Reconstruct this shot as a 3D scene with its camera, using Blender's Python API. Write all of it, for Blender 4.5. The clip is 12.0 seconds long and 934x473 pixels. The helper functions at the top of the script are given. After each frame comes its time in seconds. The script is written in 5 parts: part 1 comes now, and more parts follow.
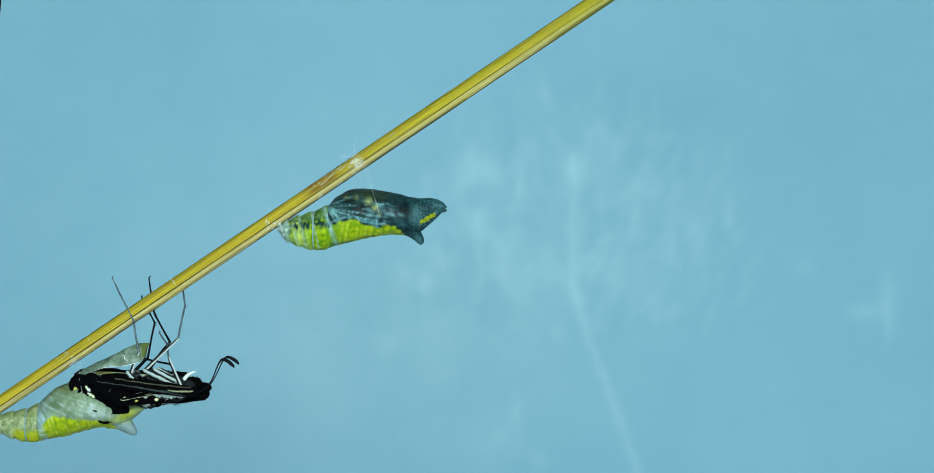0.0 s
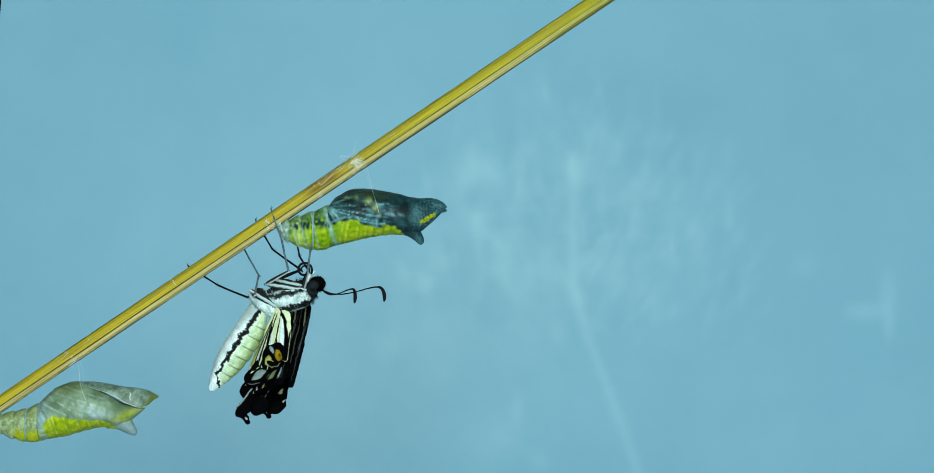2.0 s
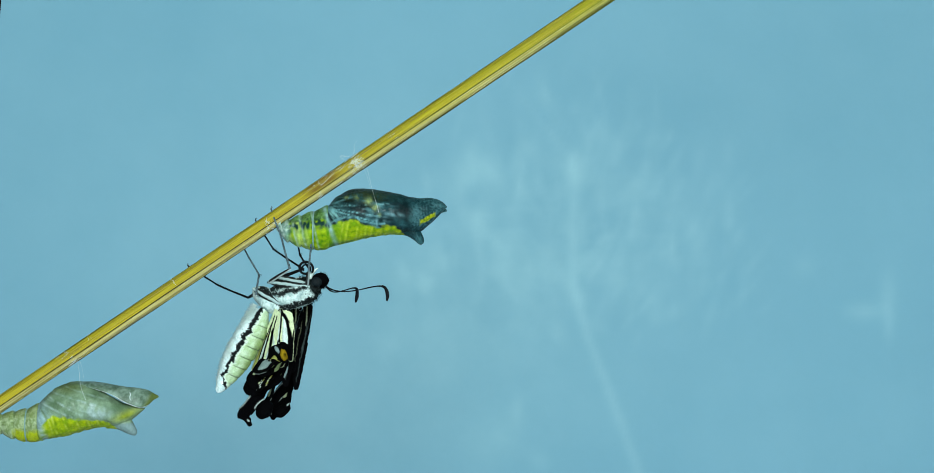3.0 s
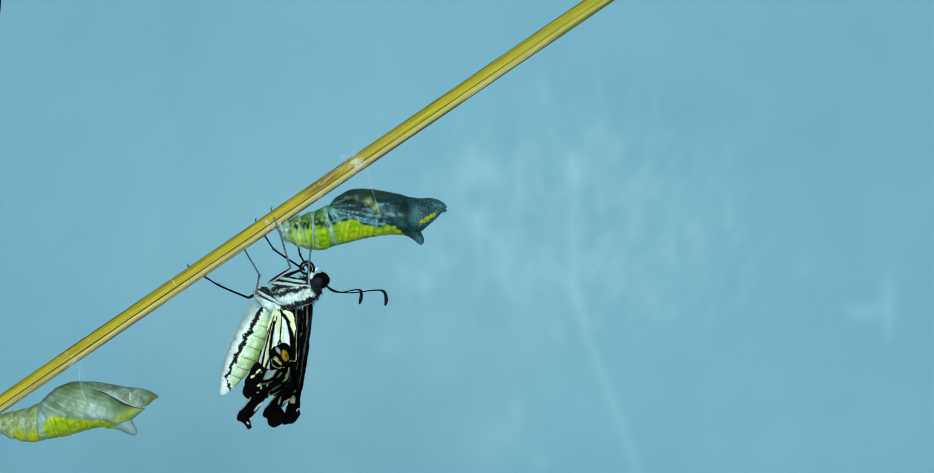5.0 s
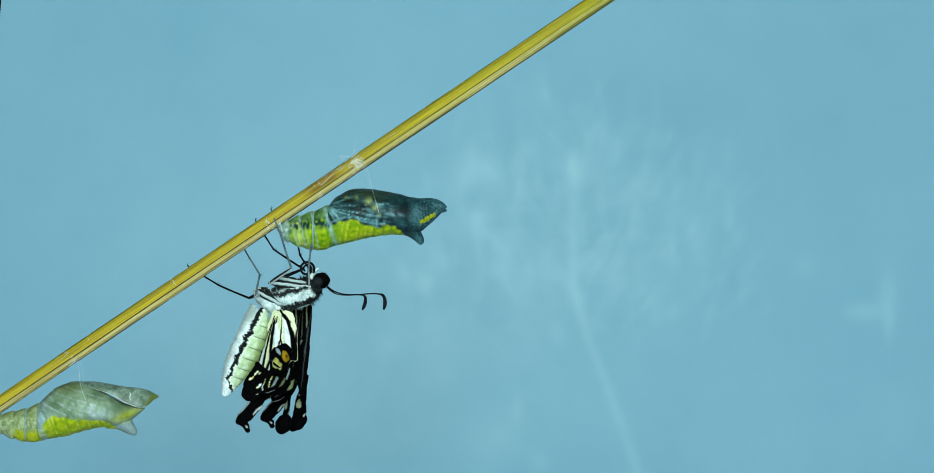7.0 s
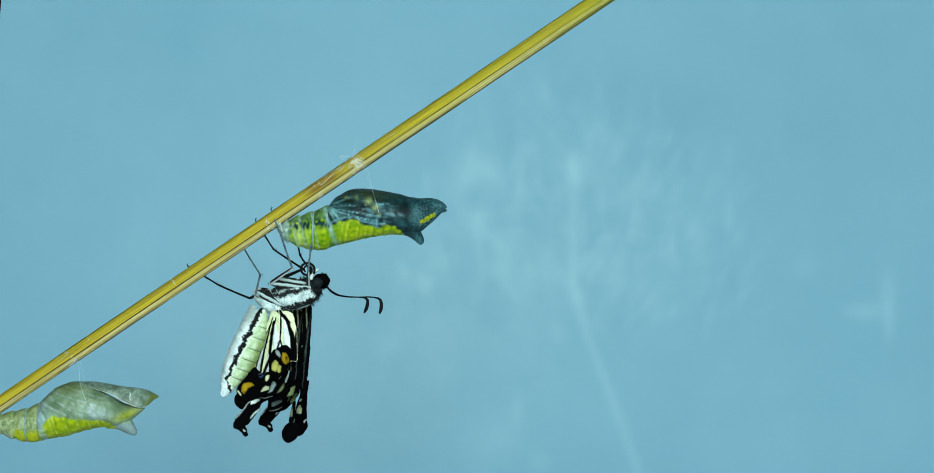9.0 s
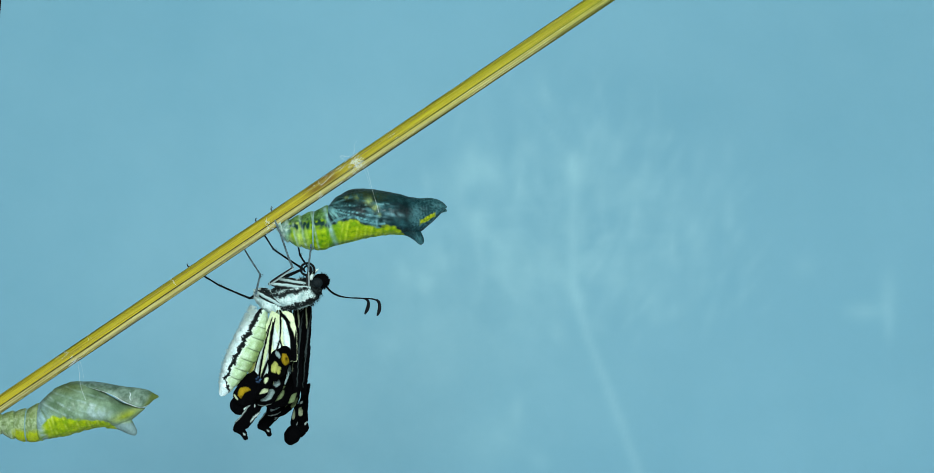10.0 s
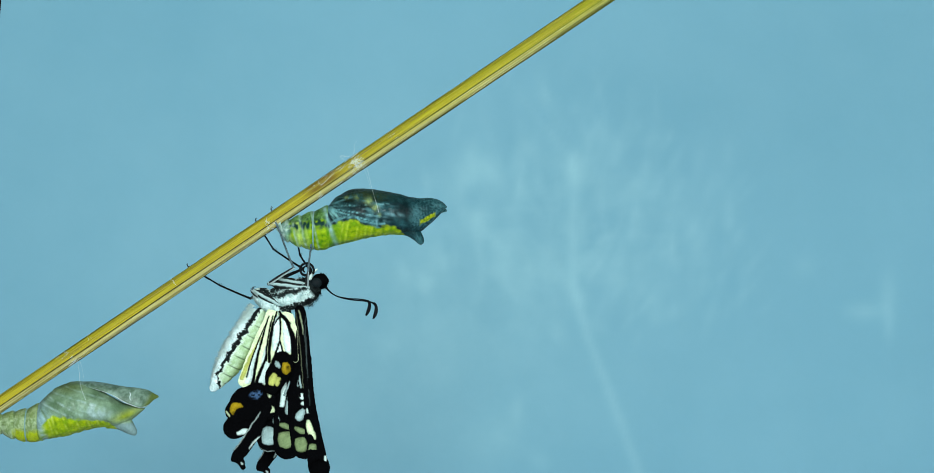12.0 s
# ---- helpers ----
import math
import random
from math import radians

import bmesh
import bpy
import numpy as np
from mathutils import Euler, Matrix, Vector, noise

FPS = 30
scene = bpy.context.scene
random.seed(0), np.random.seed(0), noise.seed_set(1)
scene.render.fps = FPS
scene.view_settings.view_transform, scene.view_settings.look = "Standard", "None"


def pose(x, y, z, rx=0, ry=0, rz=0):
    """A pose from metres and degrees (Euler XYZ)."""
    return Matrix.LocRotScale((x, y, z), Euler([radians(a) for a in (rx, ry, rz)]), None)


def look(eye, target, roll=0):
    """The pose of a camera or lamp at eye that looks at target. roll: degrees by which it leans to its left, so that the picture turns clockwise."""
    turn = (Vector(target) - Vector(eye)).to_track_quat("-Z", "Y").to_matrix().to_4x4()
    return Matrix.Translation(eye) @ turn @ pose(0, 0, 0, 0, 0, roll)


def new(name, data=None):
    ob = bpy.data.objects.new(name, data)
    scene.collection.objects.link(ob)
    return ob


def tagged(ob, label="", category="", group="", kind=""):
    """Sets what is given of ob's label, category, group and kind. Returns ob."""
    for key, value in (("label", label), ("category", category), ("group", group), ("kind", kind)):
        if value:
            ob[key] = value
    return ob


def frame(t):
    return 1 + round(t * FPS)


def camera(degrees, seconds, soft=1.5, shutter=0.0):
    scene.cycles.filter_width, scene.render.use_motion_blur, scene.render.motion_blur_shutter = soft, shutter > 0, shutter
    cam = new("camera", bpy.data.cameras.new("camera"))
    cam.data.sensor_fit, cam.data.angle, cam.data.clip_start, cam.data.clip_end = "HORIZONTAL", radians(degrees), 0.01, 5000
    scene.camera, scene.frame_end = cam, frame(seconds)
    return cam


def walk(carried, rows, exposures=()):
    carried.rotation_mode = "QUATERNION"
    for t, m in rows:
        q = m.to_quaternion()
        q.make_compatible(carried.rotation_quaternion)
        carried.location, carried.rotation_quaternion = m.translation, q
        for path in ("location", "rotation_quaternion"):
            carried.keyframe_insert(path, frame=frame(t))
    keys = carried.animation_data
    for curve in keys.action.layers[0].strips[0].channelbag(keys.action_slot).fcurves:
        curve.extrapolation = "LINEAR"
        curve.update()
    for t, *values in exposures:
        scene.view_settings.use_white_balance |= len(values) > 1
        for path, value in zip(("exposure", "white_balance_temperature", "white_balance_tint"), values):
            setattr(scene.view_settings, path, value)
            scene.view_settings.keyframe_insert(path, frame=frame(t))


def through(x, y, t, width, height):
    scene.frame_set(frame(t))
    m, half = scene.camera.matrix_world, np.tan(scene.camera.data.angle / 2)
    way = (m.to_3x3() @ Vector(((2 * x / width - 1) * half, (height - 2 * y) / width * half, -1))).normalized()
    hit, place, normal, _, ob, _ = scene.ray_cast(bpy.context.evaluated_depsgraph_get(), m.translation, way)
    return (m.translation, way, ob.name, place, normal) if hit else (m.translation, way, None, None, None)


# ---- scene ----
cam = camera(21.7, 12.0, soft=0.8)
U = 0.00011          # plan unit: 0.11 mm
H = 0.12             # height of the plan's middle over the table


def at(u, v, d=0.0):
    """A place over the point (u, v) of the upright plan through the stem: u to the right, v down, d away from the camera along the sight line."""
    k = 1 + d * U / 0.45
    return Vector(((u - 784) * U * k, d * U, H + (397 - v) * U * k))


EYE = Vector((0, -0.45, H))
walk(cam, [(0, look(EYE, (0, 0, H))), (12.0, look(EYE, (0, 0, H)))], [(0, 0.08), (0.3, 0.03), (0.6, 0.0), (12.0, 0.0)])

# ---- light ----
world = bpy.data.worlds.new("sky")
scene.world = world
world.use_nodes = True
wn = world.node_tree
sky = wn.nodes.new("ShaderNodeTexSky")
sky.sky_type, sky.sun_disc = "NISHITA", False
sky.sun_elevation, sky.sun_rotation = radians(45), radians(200)
wn.links.new(sky.outputs[0], wn.nodes["Background"].inputs[0])
wn.nodes["Background"].inputs[1].default_value = 0.1


def area_light(name, place, target, sx, sz, watts, colour):
    lamp = bpy.data.lights.new(name, "AREA")
    lamp.shape, lamp.size, lamp.size_y, lamp.energy, lamp.color = "RECTANGLE", sx, sz, watts, colour
    ob = new(name, lamp)
    ob.matrix_world = look(place, target)
    return ob


# unseen area light added behind the camera as main source
area_light("added_front_light", (0.03, -0.79, 0.32), (0.03, 0.1, 0.17), 0.36, 0.34, 9.15, (0.845, 1.0, 0.985))
scene.view_settings.exposure = 0.0


# ---- materials ----
def nodes(name):
    m = bpy.data.materials.new(name)
    m.use_nodes = True
    return m, m.node_tree.nodes, m.node_tree.links, m.node_tree.nodes["Principled BSDF"]


def coords(n, l, scale=(1, 1, 1), space="Object"):
    tc, mp = n.new("ShaderNodeTexCoord"), n.new("ShaderNodeMapping")
    mp.inputs["Scale"].default_value = scale
    l.new(tc.outputs[space], mp.inputs["Vector"])
    return mp.outputs[0]


def grain(n, l, vec, scale, detail=4.0, rough=0.6):
    t = n.new("ShaderNodeTexNoise")
    t.inputs["Scale"].default_value, t.inputs["Detail"].default_value, t.inputs["Roughness"].default_value = scale, detail, rough
    l.new(vec, t.inputs["Vector"])
    return t.outputs["Fac"]


def ramp(n, l, fac, stops):
    r = n.new("ShaderNodeValToRGB")
    while len(r.color_ramp.elements) < len(stops):
        r.color_ramp.elements.new(0.5)
    for e, (p, c) in zip(r.color_ramp.elements, stops):
        e.position, e.color = p, (*c, 1)
    l.new(fac, r.inputs[0])
    return r.outputs[0]


def calc(n, l, op, a, b, c=None):
    m = n.new("ShaderNodeMath")
    m.operation = op
    for i, x in enumerate((a, b, c)):
        if x is None:
            continue
        if isinstance(x, (int, float)):
            m.inputs[i].default_value = x
        else:
            l.new(x, m.inputs[i])
    return m.outputs[0]


def mix(n, l, fac, a, b):
    m = n.new("ShaderNodeMix")
    m.data_type = "RGBA"
    for i, x in ((0, fac), (6, a), (7, b)):
        if isinstance(x, (int, float)):
            m.inputs[i].default_value = x
        elif isinstance(x, tuple):
            m.inputs[i].default_value = (*x, 1)
        else:
            l.new(x, m.inputs[i])
    return m.outputs[2]


def bump(n, l, p, height, strength, dist):
    b = n.new("ShaderNodeBump")
    b.inputs["Strength"].default_value, b.inputs["Distance"].default_value = strength, dist
    l.new(height, b.inputs["Height"])
    l.new(b.outputs[0], p.inputs["Normal"])


def plain(name, dark, light, scale, rough=0.6, strength=0.3, dist=0.0002, stretch=(1, 1, 1), coat=0.0, sub=0.0, spec=0.5, low=0.3, high=0.7):
    """A surface with grain at two sizes between two tones of its colour."""
    m, n, l, p = nodes(name)
    vec = coords(n, l, stretch)
    fine, wide = grain(n, l, vec, scale), grain(n, l, vec, scale * 0.17, 2.0)
    both = calc(n, l, "MULTIPLY_ADD", fine, 0.55, calc(n, l, "MULTIPLY", wide, 0.45))
    l.new(ramp(n, l, both, [(low, dark), (high, light)]), p.inputs["Base Color"])
    p.inputs["Roughness"].default_value = rough
    p.inputs["Coat Weight"].default_value = coat
    p.inputs["Coat Roughness"].default_value = 0.2
    p.inputs["Specular IOR Level"].default_value = spec
    if sub:
        p.inputs["Subsurface Weight"].default_value = sub
        p.inputs["Subsurface Scale"].default_value = 0.001
        p.inputs["Subsurface Radius"].default_value = (1, 1, 0.5)
    bump(n, l, p, fine, strength, dist)
    return m


def board_paint():
    """Blue painted card with pale limewash streaking and a painted-in pool of light."""
    m, n, l, p = nodes("blue_card")
    vec = coords(n, l)
    wide, mid, fine = grain(n, l, vec, 9, 3.0), grain(n, l, vec, 60, 4.0), grain(n, l, vec, 700, 3.0)
    base = ramp(n, l, calc(n, l, "MULTIPLY_ADD", wide, 0.75, calc(n, l, "MULTIPLY", mid, 0.25)),
                [(0.3, (0.165, 0.364, 0.475)), (0.7, (0.206, 0.412, 0.524))])
    a = n.new("ShaderNodeAttribute")
    a.attribute_name = "streak_and_pool"
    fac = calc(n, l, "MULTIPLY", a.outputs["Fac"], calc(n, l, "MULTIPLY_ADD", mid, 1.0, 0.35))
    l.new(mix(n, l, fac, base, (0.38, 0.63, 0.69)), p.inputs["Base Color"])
    p.inputs["Roughness"].default_value = 0.75
    p.inputs["Specular IOR Level"].default_value = 0.2
    bump(n, l, p, fine, 0.1, 0.0002)
    return m


def stem_skin():
    """Dry grass stem: yellow skin on the upper side, bared pale pith below it, a dark groove between; fibres run
    lengthwise. Underside shade is painted along the lower edge.
    """
    m, n, l, p = nodes("dry_stem_shaded")
    tc, sep = n.new("ShaderNodeTexCoord"), n.new("ShaderNodeSeparateXYZ")
    l.new(tc.outputs["Object"], sep.inputs[0])
    fibre = grain(n, l, coords(n, l, (50, 2500, 5200)), 1.0, 5.0, 0.7)
    blotch = grain(n, l, coords(n, l, (60, 300, 700)), 1.0, 3.0)
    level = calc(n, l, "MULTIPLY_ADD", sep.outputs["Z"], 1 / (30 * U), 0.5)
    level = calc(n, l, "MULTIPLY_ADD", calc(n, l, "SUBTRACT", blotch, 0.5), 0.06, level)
    # lowest stops paint the underside's shade; the topmost stops darken as well
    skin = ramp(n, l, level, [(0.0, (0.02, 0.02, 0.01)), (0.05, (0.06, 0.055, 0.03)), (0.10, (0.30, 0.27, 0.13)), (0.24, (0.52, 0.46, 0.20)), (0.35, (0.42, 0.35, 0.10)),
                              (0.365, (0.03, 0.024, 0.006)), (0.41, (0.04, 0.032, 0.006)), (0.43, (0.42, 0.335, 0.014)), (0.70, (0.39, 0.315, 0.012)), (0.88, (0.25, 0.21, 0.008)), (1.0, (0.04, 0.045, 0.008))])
    green = calc(n, l, "MULTIPLY_ADD", sep.outputs["X"], 14.0, -0.95)
    cl = n.new("ShaderNodeClamp")
    l.new(green, cl.inputs[0])
    skin = mix(n, l, calc(n, l, "MULTIPLY", cl.outputs[0], 0.7), skin, (0.215, 0.225, 0.006))
    dark = ramp(n, l, fibre, [(0.34, (0.45, 0.39, 0.28)), (0.46, (0.88, 0.87, 0.84)), (0.56, (1.02, 1.02, 1.02)), (0.72, (1.3, 1.3, 1.6))])
    mul = n.new("ShaderNodeMix")
    mul.data_type, mul.blend_type = "RGBA", "MULTIPLY"
    mul.inputs[0].default_value = 1.0
    l.new(skin, mul.inputs[6])
    l.new(dark, mul.inputs[7])
    # the brown scar
    off = calc(n, l, "ABSOLUTE", calc(n, l, "SUBTRACT", sep.outputs["X"], SCAR), 0)
    off = calc(n, l, "MULTIPLY_ADD", calc(n, l, "SUBTRACT", blotch, 0.5), 0.006, off)
    scar = ramp(n, l, calc(n, l, "DIVIDE", off, 0.0046), [(0.45, (1, 1, 1)), (0.9, (0, 0, 0))])
    up = ramp(n, l, level, [(0.42, (0, 0, 0)), (0.5, (1, 1, 1))])
    fac = calc(n, l, "MULTIPLY", calc(n, l, "MULTIPLY", scar, up), 0.8)
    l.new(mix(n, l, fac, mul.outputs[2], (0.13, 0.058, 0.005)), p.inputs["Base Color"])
    p.inputs["Roughness"].default_value = 0.55
    p.inputs["Specular IOR Level"].default_value = 0.2
    bump(n, l, p, fibre, 0.6, 0.0004)
    return m


def pigment_skin(name, rough=0.36, coat=0.0, through=0.0, spec=0.25, scale=2600, relief=0.4):
    """Skin whose own colouring is stored on the mesh, with grain at two sizes."""
    m, n, l, p = nodes(name)
    a = n.new("ShaderNodeAttribute")
    a.attribute_name = "pigment"
    vec = coords(n, l)
    wide, fine = grain(n, l, vec, scale * 0.2, 5.0, 0.65), grain(n, l, vec, scale, 4.0, 0.7)
    tone = ramp(n, l, calc(n, l, "MULTIPLY_ADD", fine, 0.5, calc(n, l, "MULTIPLY", wide, 0.5)), [(0.32, (0.66, 0.68, 0.64)), (0.5, (1, 1, 1)), (0.68, (1.3, 1.28, 1.32))])
    mul = n.new("ShaderNodeMix")
    mul.data_type, mul.blend_type = "RGBA", "MULTIPLY"
    mul.inputs[0].default_value = 1.0
    l.new(a.outputs["Color"], mul.inputs[6])
    l.new(tone, mul.inputs[7])
    l.new(mul.outputs[2], p.inputs["Base Color"])
    p.inputs["Roughness"].default_value = rough
    p.inputs["Coat Weight"].default_value, p.inputs["Coat Roughness"].default_value = coat, 0.12
    p.inputs["Specular IOR Level"].default_value = spec
    bump(n, l, p, calc(n, l, "MULTIPLY_ADD", fine, 0.5, wide), relief, 0.0005)
    if through:
        tr, mx, out = n.new("ShaderNodeBsdfTranslucent"), n.new("ShaderNodeMixShader"), n["Material Output"]
        l.new(mul.outputs[2], tr.inputs[0])
        mx.inputs[0].default_value = through
        l.new(p.outputs[0], mx.inputs[1])
        l.new(tr.outputs[0], mx.inputs[2])
        l.new(mx.outputs[0], out.inputs[0])
    return m


def banded(name, stops, width, waver, scale, rough=0.7):
    """Scaled insect skin in lengthwise bands across the body's height."""
    m, n, l, p = nodes(name)
    tc, sep = n.new("ShaderNodeTexCoord"), n.new("ShaderNodeSeparateXYZ")
    l.new(tc.outputs["Object"], sep.inputs[0])
    vec = coords(n, l)
    fine, wide = grain(n, l, vec, scale, 4.0, 0.7), grain(n, l, vec, scale * 0.25, 3.0)
    level = calc(n, l, "MULTIPLY_ADD", sep.outputs["Z"], 1 / width, 0.5)
    level = calc(n, l, "MULTIPLY_ADD", calc(n, l, "SUBTRACT", wide, 0.5), waver, level)
    level = calc(n, l, "MULTIPLY_ADD", calc(n, l, "SUBTRACT", fine, 0.5), waver * 0.7, level)
    l.new(ramp(n, l, level, stops), p.inputs["Base Color"])
    p.inputs["Roughness"].default_value = rough
    p.inputs["Specular IOR Level"].default_value = 0.25
    bump(n, l, p, fine, 0.5, 0.0003)
    return m


SCAR = (542 - 0) * U / math.cos(radians(34.0))
CARD = board_paint()
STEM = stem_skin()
PITH = plain("pale_fibre", (0.48, 0.43, 0.18), (0.68, 0.63, 0.36), 900, 0.6)
STRAW = plain("straw_fibre", (0.33, 0.265, 0.013), (0.48, 0.39, 0.03), 900, 0.6)
BARK = plain("dark_fibre", (0.10, 0.075, 0.012), (0.22, 0.16, 0.018), 900, 0.6)
SILK = plain("silk", (0.50, 0.58, 0.60), (0.70, 0.76, 0.78), 3000, 0.5)
WALL = plain("plaster", (0.20, 0.20, 0.20), (0.27, 0.27, 0.26), 30, 0.9)
DARK_WALL = plain("dark_plaster", (0.006, 0.006, 0.007), (0.012, 0.012, 0.013), 30, 0.95, spec=0.1)
TABLE = plain("table_top", (0.54, 0.58, 0.63), (0.64, 0.68, 0.73), 40, 0.7)
BLACK = plain("black_scales", (0.0006, 0.0006, 0.0008), (0.0028, 0.0028, 0.0034), 3500, 0.85, 0.5, spec=0.02)
WHITE = plain("white_scales", (0.56, 0.70, 0.66), (0.72, 0.84, 0.80), 2500, 0.8, spec=0.2)
WING = pigment_skin("wing_scales", 0.85, 0.0, 0.0, 0.02, 4200, 0.35)
FUR = plain("pale_fur", (0.26, 0.35, 0.34), (0.46, 0.56, 0.54), 2500, 0.8, spec=0.2)
EYE_BLACK = plain("eye", (0.002, 0.004, 0.005), (0.009, 0.015, 0.018), 5000, 0.6, 0.2, spec=0.08)
LEG_GREY = plain("grey_leg", (0.012, 0.022, 0.028), (0.13, 0.19, 0.22), 2500, 0.6, spec=0.2, low=0.4, high=0.62)
LEG_DARK = plain("dark_leg", (0.001, 0.0015, 0.002), (0.005, 0.006, 0.008), 2500, 0.6, spec=0.08)
CHEST = pigment_skin("chest_scales", 0.75, 0.0, 0.0, 0.12, 2600, 0.6)
FEMUR = banded("femur_scales", [(0.0, (0.44, 0.52, 0.52)), (0.42, (0.48, 0.56, 0.56)), (0.56, (0.015, 0.015, 0.017)), (1.0, (0.01, 0.01, 0.012))],
               10 * U, 0.10, 2000)
COXA = banded("coxa_scales", [(0.0, (0.004, 0.005, 0.005)), (0.30, (0.008, 0.010, 0.010)), (0.42, (0.26, 0.36, 0.36)), (0.62, (0.36, 0.47, 0.47)), (0.72, (0.006, 0.008, 0.008)), (1.0, (0.004, 0.005, 0.005))],
              15 * U, 0.3, 1200)
PUPA = pigment_skin("chrysalis_skin", 0.4, 0.03, 0.0, 0.1)
SHELL = pigment_skin("shell_skin", 0.38, 0.1, 0.2, 0.16)
PUPA_RING = plain("pale_joint", (0.09, 0.20, 0.17), (0.25, 0.38, 0.36), 1100, 0.4, coat=0.2)
ABDOMEN = pigment_skin("abdomen_scales", 0.75, 0.0, 0.0, 0.15, 3000, 0.5)


# ---- mesh helpers ----
def part(name, bm, material, parent=None, label="", smooth=True):
    me = bpy.data.meshes.new(name)
    bmesh.ops.recalc_face_normals(bm, faces=bm.faces)
    bm.to_mesh(me)
    bm.free()
    for m in material if isinstance(material, (list, tuple)) else [material]:
        me.materials.append(m)
    if smooth:
        for f in me.polygons:
            f.use_smooth = True
    ob = new(name, me)
    ob.parent = parent
    return tagged(ob, label)


def ring(bm, points):
    return [bm.verts.new(p) for p in points]


def skin_rings(bm, rings, close=True, mat=0):
    for a, b in zip(rings, rings[1:]):
        k = len(a)
        for i in range(k):
            f = bm.faces.new((a[i], a[(i + 1) % k], b[(i + 1) % k], b[i]))
            f.material_index = mat
    if close:
        for r in (rings[0], rings[-1]):
            bm.faces.new(r).material_index = mat
    return bm


def spline(stations, count):
    """Smooth values through stations: rows of numbers, the first one the place along the body."""
    s = np.array(stations, float)
    x = np.linspace(s[0, 0], s[-1, 0], count)
    out = [x]
    slope = np.gradient(s[:, 1:], s[:, 0], axis=0)
    k = np.clip(np.searchsorted(s[:, 0], x) - 1, 0, len(s) - 2)
    h = (s[k + 1, 0] - s[k, 0])
    t = (x - s[k, 0]) / h
    for c in range(1, s.shape[1]):
        a, b, ma, mb = s[k, c], s[k + 1, c], slope[k, c - 1] * h, slope[k + 1, c - 1] * h
        out.append((2 * t**3 - 3 * t**2 + 1) * a + (t**3 - 2 * t**2 + t) * ma + (3 * t**2 - 2 * t**3) * b + (t**3 - t**2) * mb)
    return np.array(out).T


def loft(stations, count=40, around=28, rough=0.0, grooves=(), bm=None, mat=0):
    """A closed body along x. Stations: place, top, bottom, half depth, all in plan units."""
    bm = bm or bmesh.new()
    rings = []
    for x, top, low, half in spline(stations, count):
        mid, r = (top + low) / 2, max((top - low) / 2, 0.05)
        half = max(half, 0.05)
        cut = 1.0
        for g, w, d in grooves:
            cut -= d * math.exp(-((x - g) / w) ** 2)
        pts = []
        for i in range(around):
            a = 2 * math.pi * i / around
            k = cut * (1 + rough * noise.noise(Vector((x * 0.12, math.cos(a) * 2.2, math.sin(a) * 2.2))))
            pts.append(Vector((x, math.cos(a) * half * k, mid + math.sin(a) * r * k)) * U)
        rings.append(ring(bm, pts))
    return skin_rings(bm, rings, mat=mat)


def tube(points, radii, around=8, bm=None, mat=0, smooth=4):
    """A round tapered rod through points in plan units."""
    bm = bm or bmesh.new()
    pts = [Vector(p) for p in points]
    rad = list(radii) if isinstance(radii, (list, tuple)) else [radii] * len(pts)
    for _ in range(2 if smooth else 0):
        np_, nr = [pts[0]], [rad[0]]
        for (p, q), (a, b) in zip(zip(pts, pts[1:]), zip(rad, rad[1:])):
            np_ += [p.lerp(q, 0.25), p.lerp(q, 0.75)]
            nr += [a * 0.75 + b * 0.25, a * 0.25 + b * 0.75]
        pts, rad = np_ + [pts[-1]], nr + [rad[-1]]
    rings, side = [], None
    for i, p in enumerate(pts):
        d = (pts[min(i + 1, len(pts) - 1)] - pts[max(i - 1, 0)]).normalized()
        side = (side if side is not None else Vector((0.13, 1, 0.2))).cross(d).cross(d).normalized() * -1
        other = d.cross(side)
        rings.append(ring(bm, [(p + (side * math.cos(2 * math.pi * k / around) + other * math.sin(2 * math.pi * k / around)) * rad[i]) * U
                               for k in range(around)]))
    return skin_rings(bm, rings, mat=mat)


def blend(a, b, f):
    f = min(1.0, max(0.0, f))
    return tuple(p + (q - p) * f for p, q in zip(a, b))


def hump(x, mid, wide):
    return math.exp(-((x - mid) / wide) ** 2)


def pigment(ob, tone):
    """Stores the colouring tone(x, y, z), in plan units of the thing, on its mesh."""
    me = ob.data
    out = np.ones((len(me.vertices), 4), np.float32)
    for i, v in enumerate(me.vertices):
        out[i, :3] = tone(v.co.x / U, v.co.y / U, v.co.z / U)
    me.attributes.new("pigment", "FLOAT_COLOR", "POINT").data.foreach_set("color", np.clip(out, 0, 1).ravel())
    return ob


def emboss(bm, axis, relief):
    """Swells a lofted body about its axis height by relief(x, y, z), in plan units."""
    for v in bm.verts:
        x, y, z = v.co / U
        c = axis(x)
        k = 1 + relief(x, y, z) / max(6.0, math.hypot(y, z - c))
        v.co = Vector((x, y * k, c + (z - c) * k)) * U
    return bm


def slab(bm, lo, hi, mat=0):
    v = [bm.verts.new((x, y, z)) for x in (lo[0], hi[0]) for y in (lo[1], hi[1]) for z in (lo[2], hi[2])]
    for q in ((0, 1, 3, 2), (4, 6, 7, 5), (0, 4, 5, 1), (2, 3, 7, 6), (0, 2, 6, 4), (1, 5, 7, 3)):
        bm.faces.new([v[i] for i in q]).material_index = mat
    return bm


# ---- the setting ----
X0, X1, Y0, Y1, Z1 = -0.9, 0.32, -0.8, 0.30, 1.3


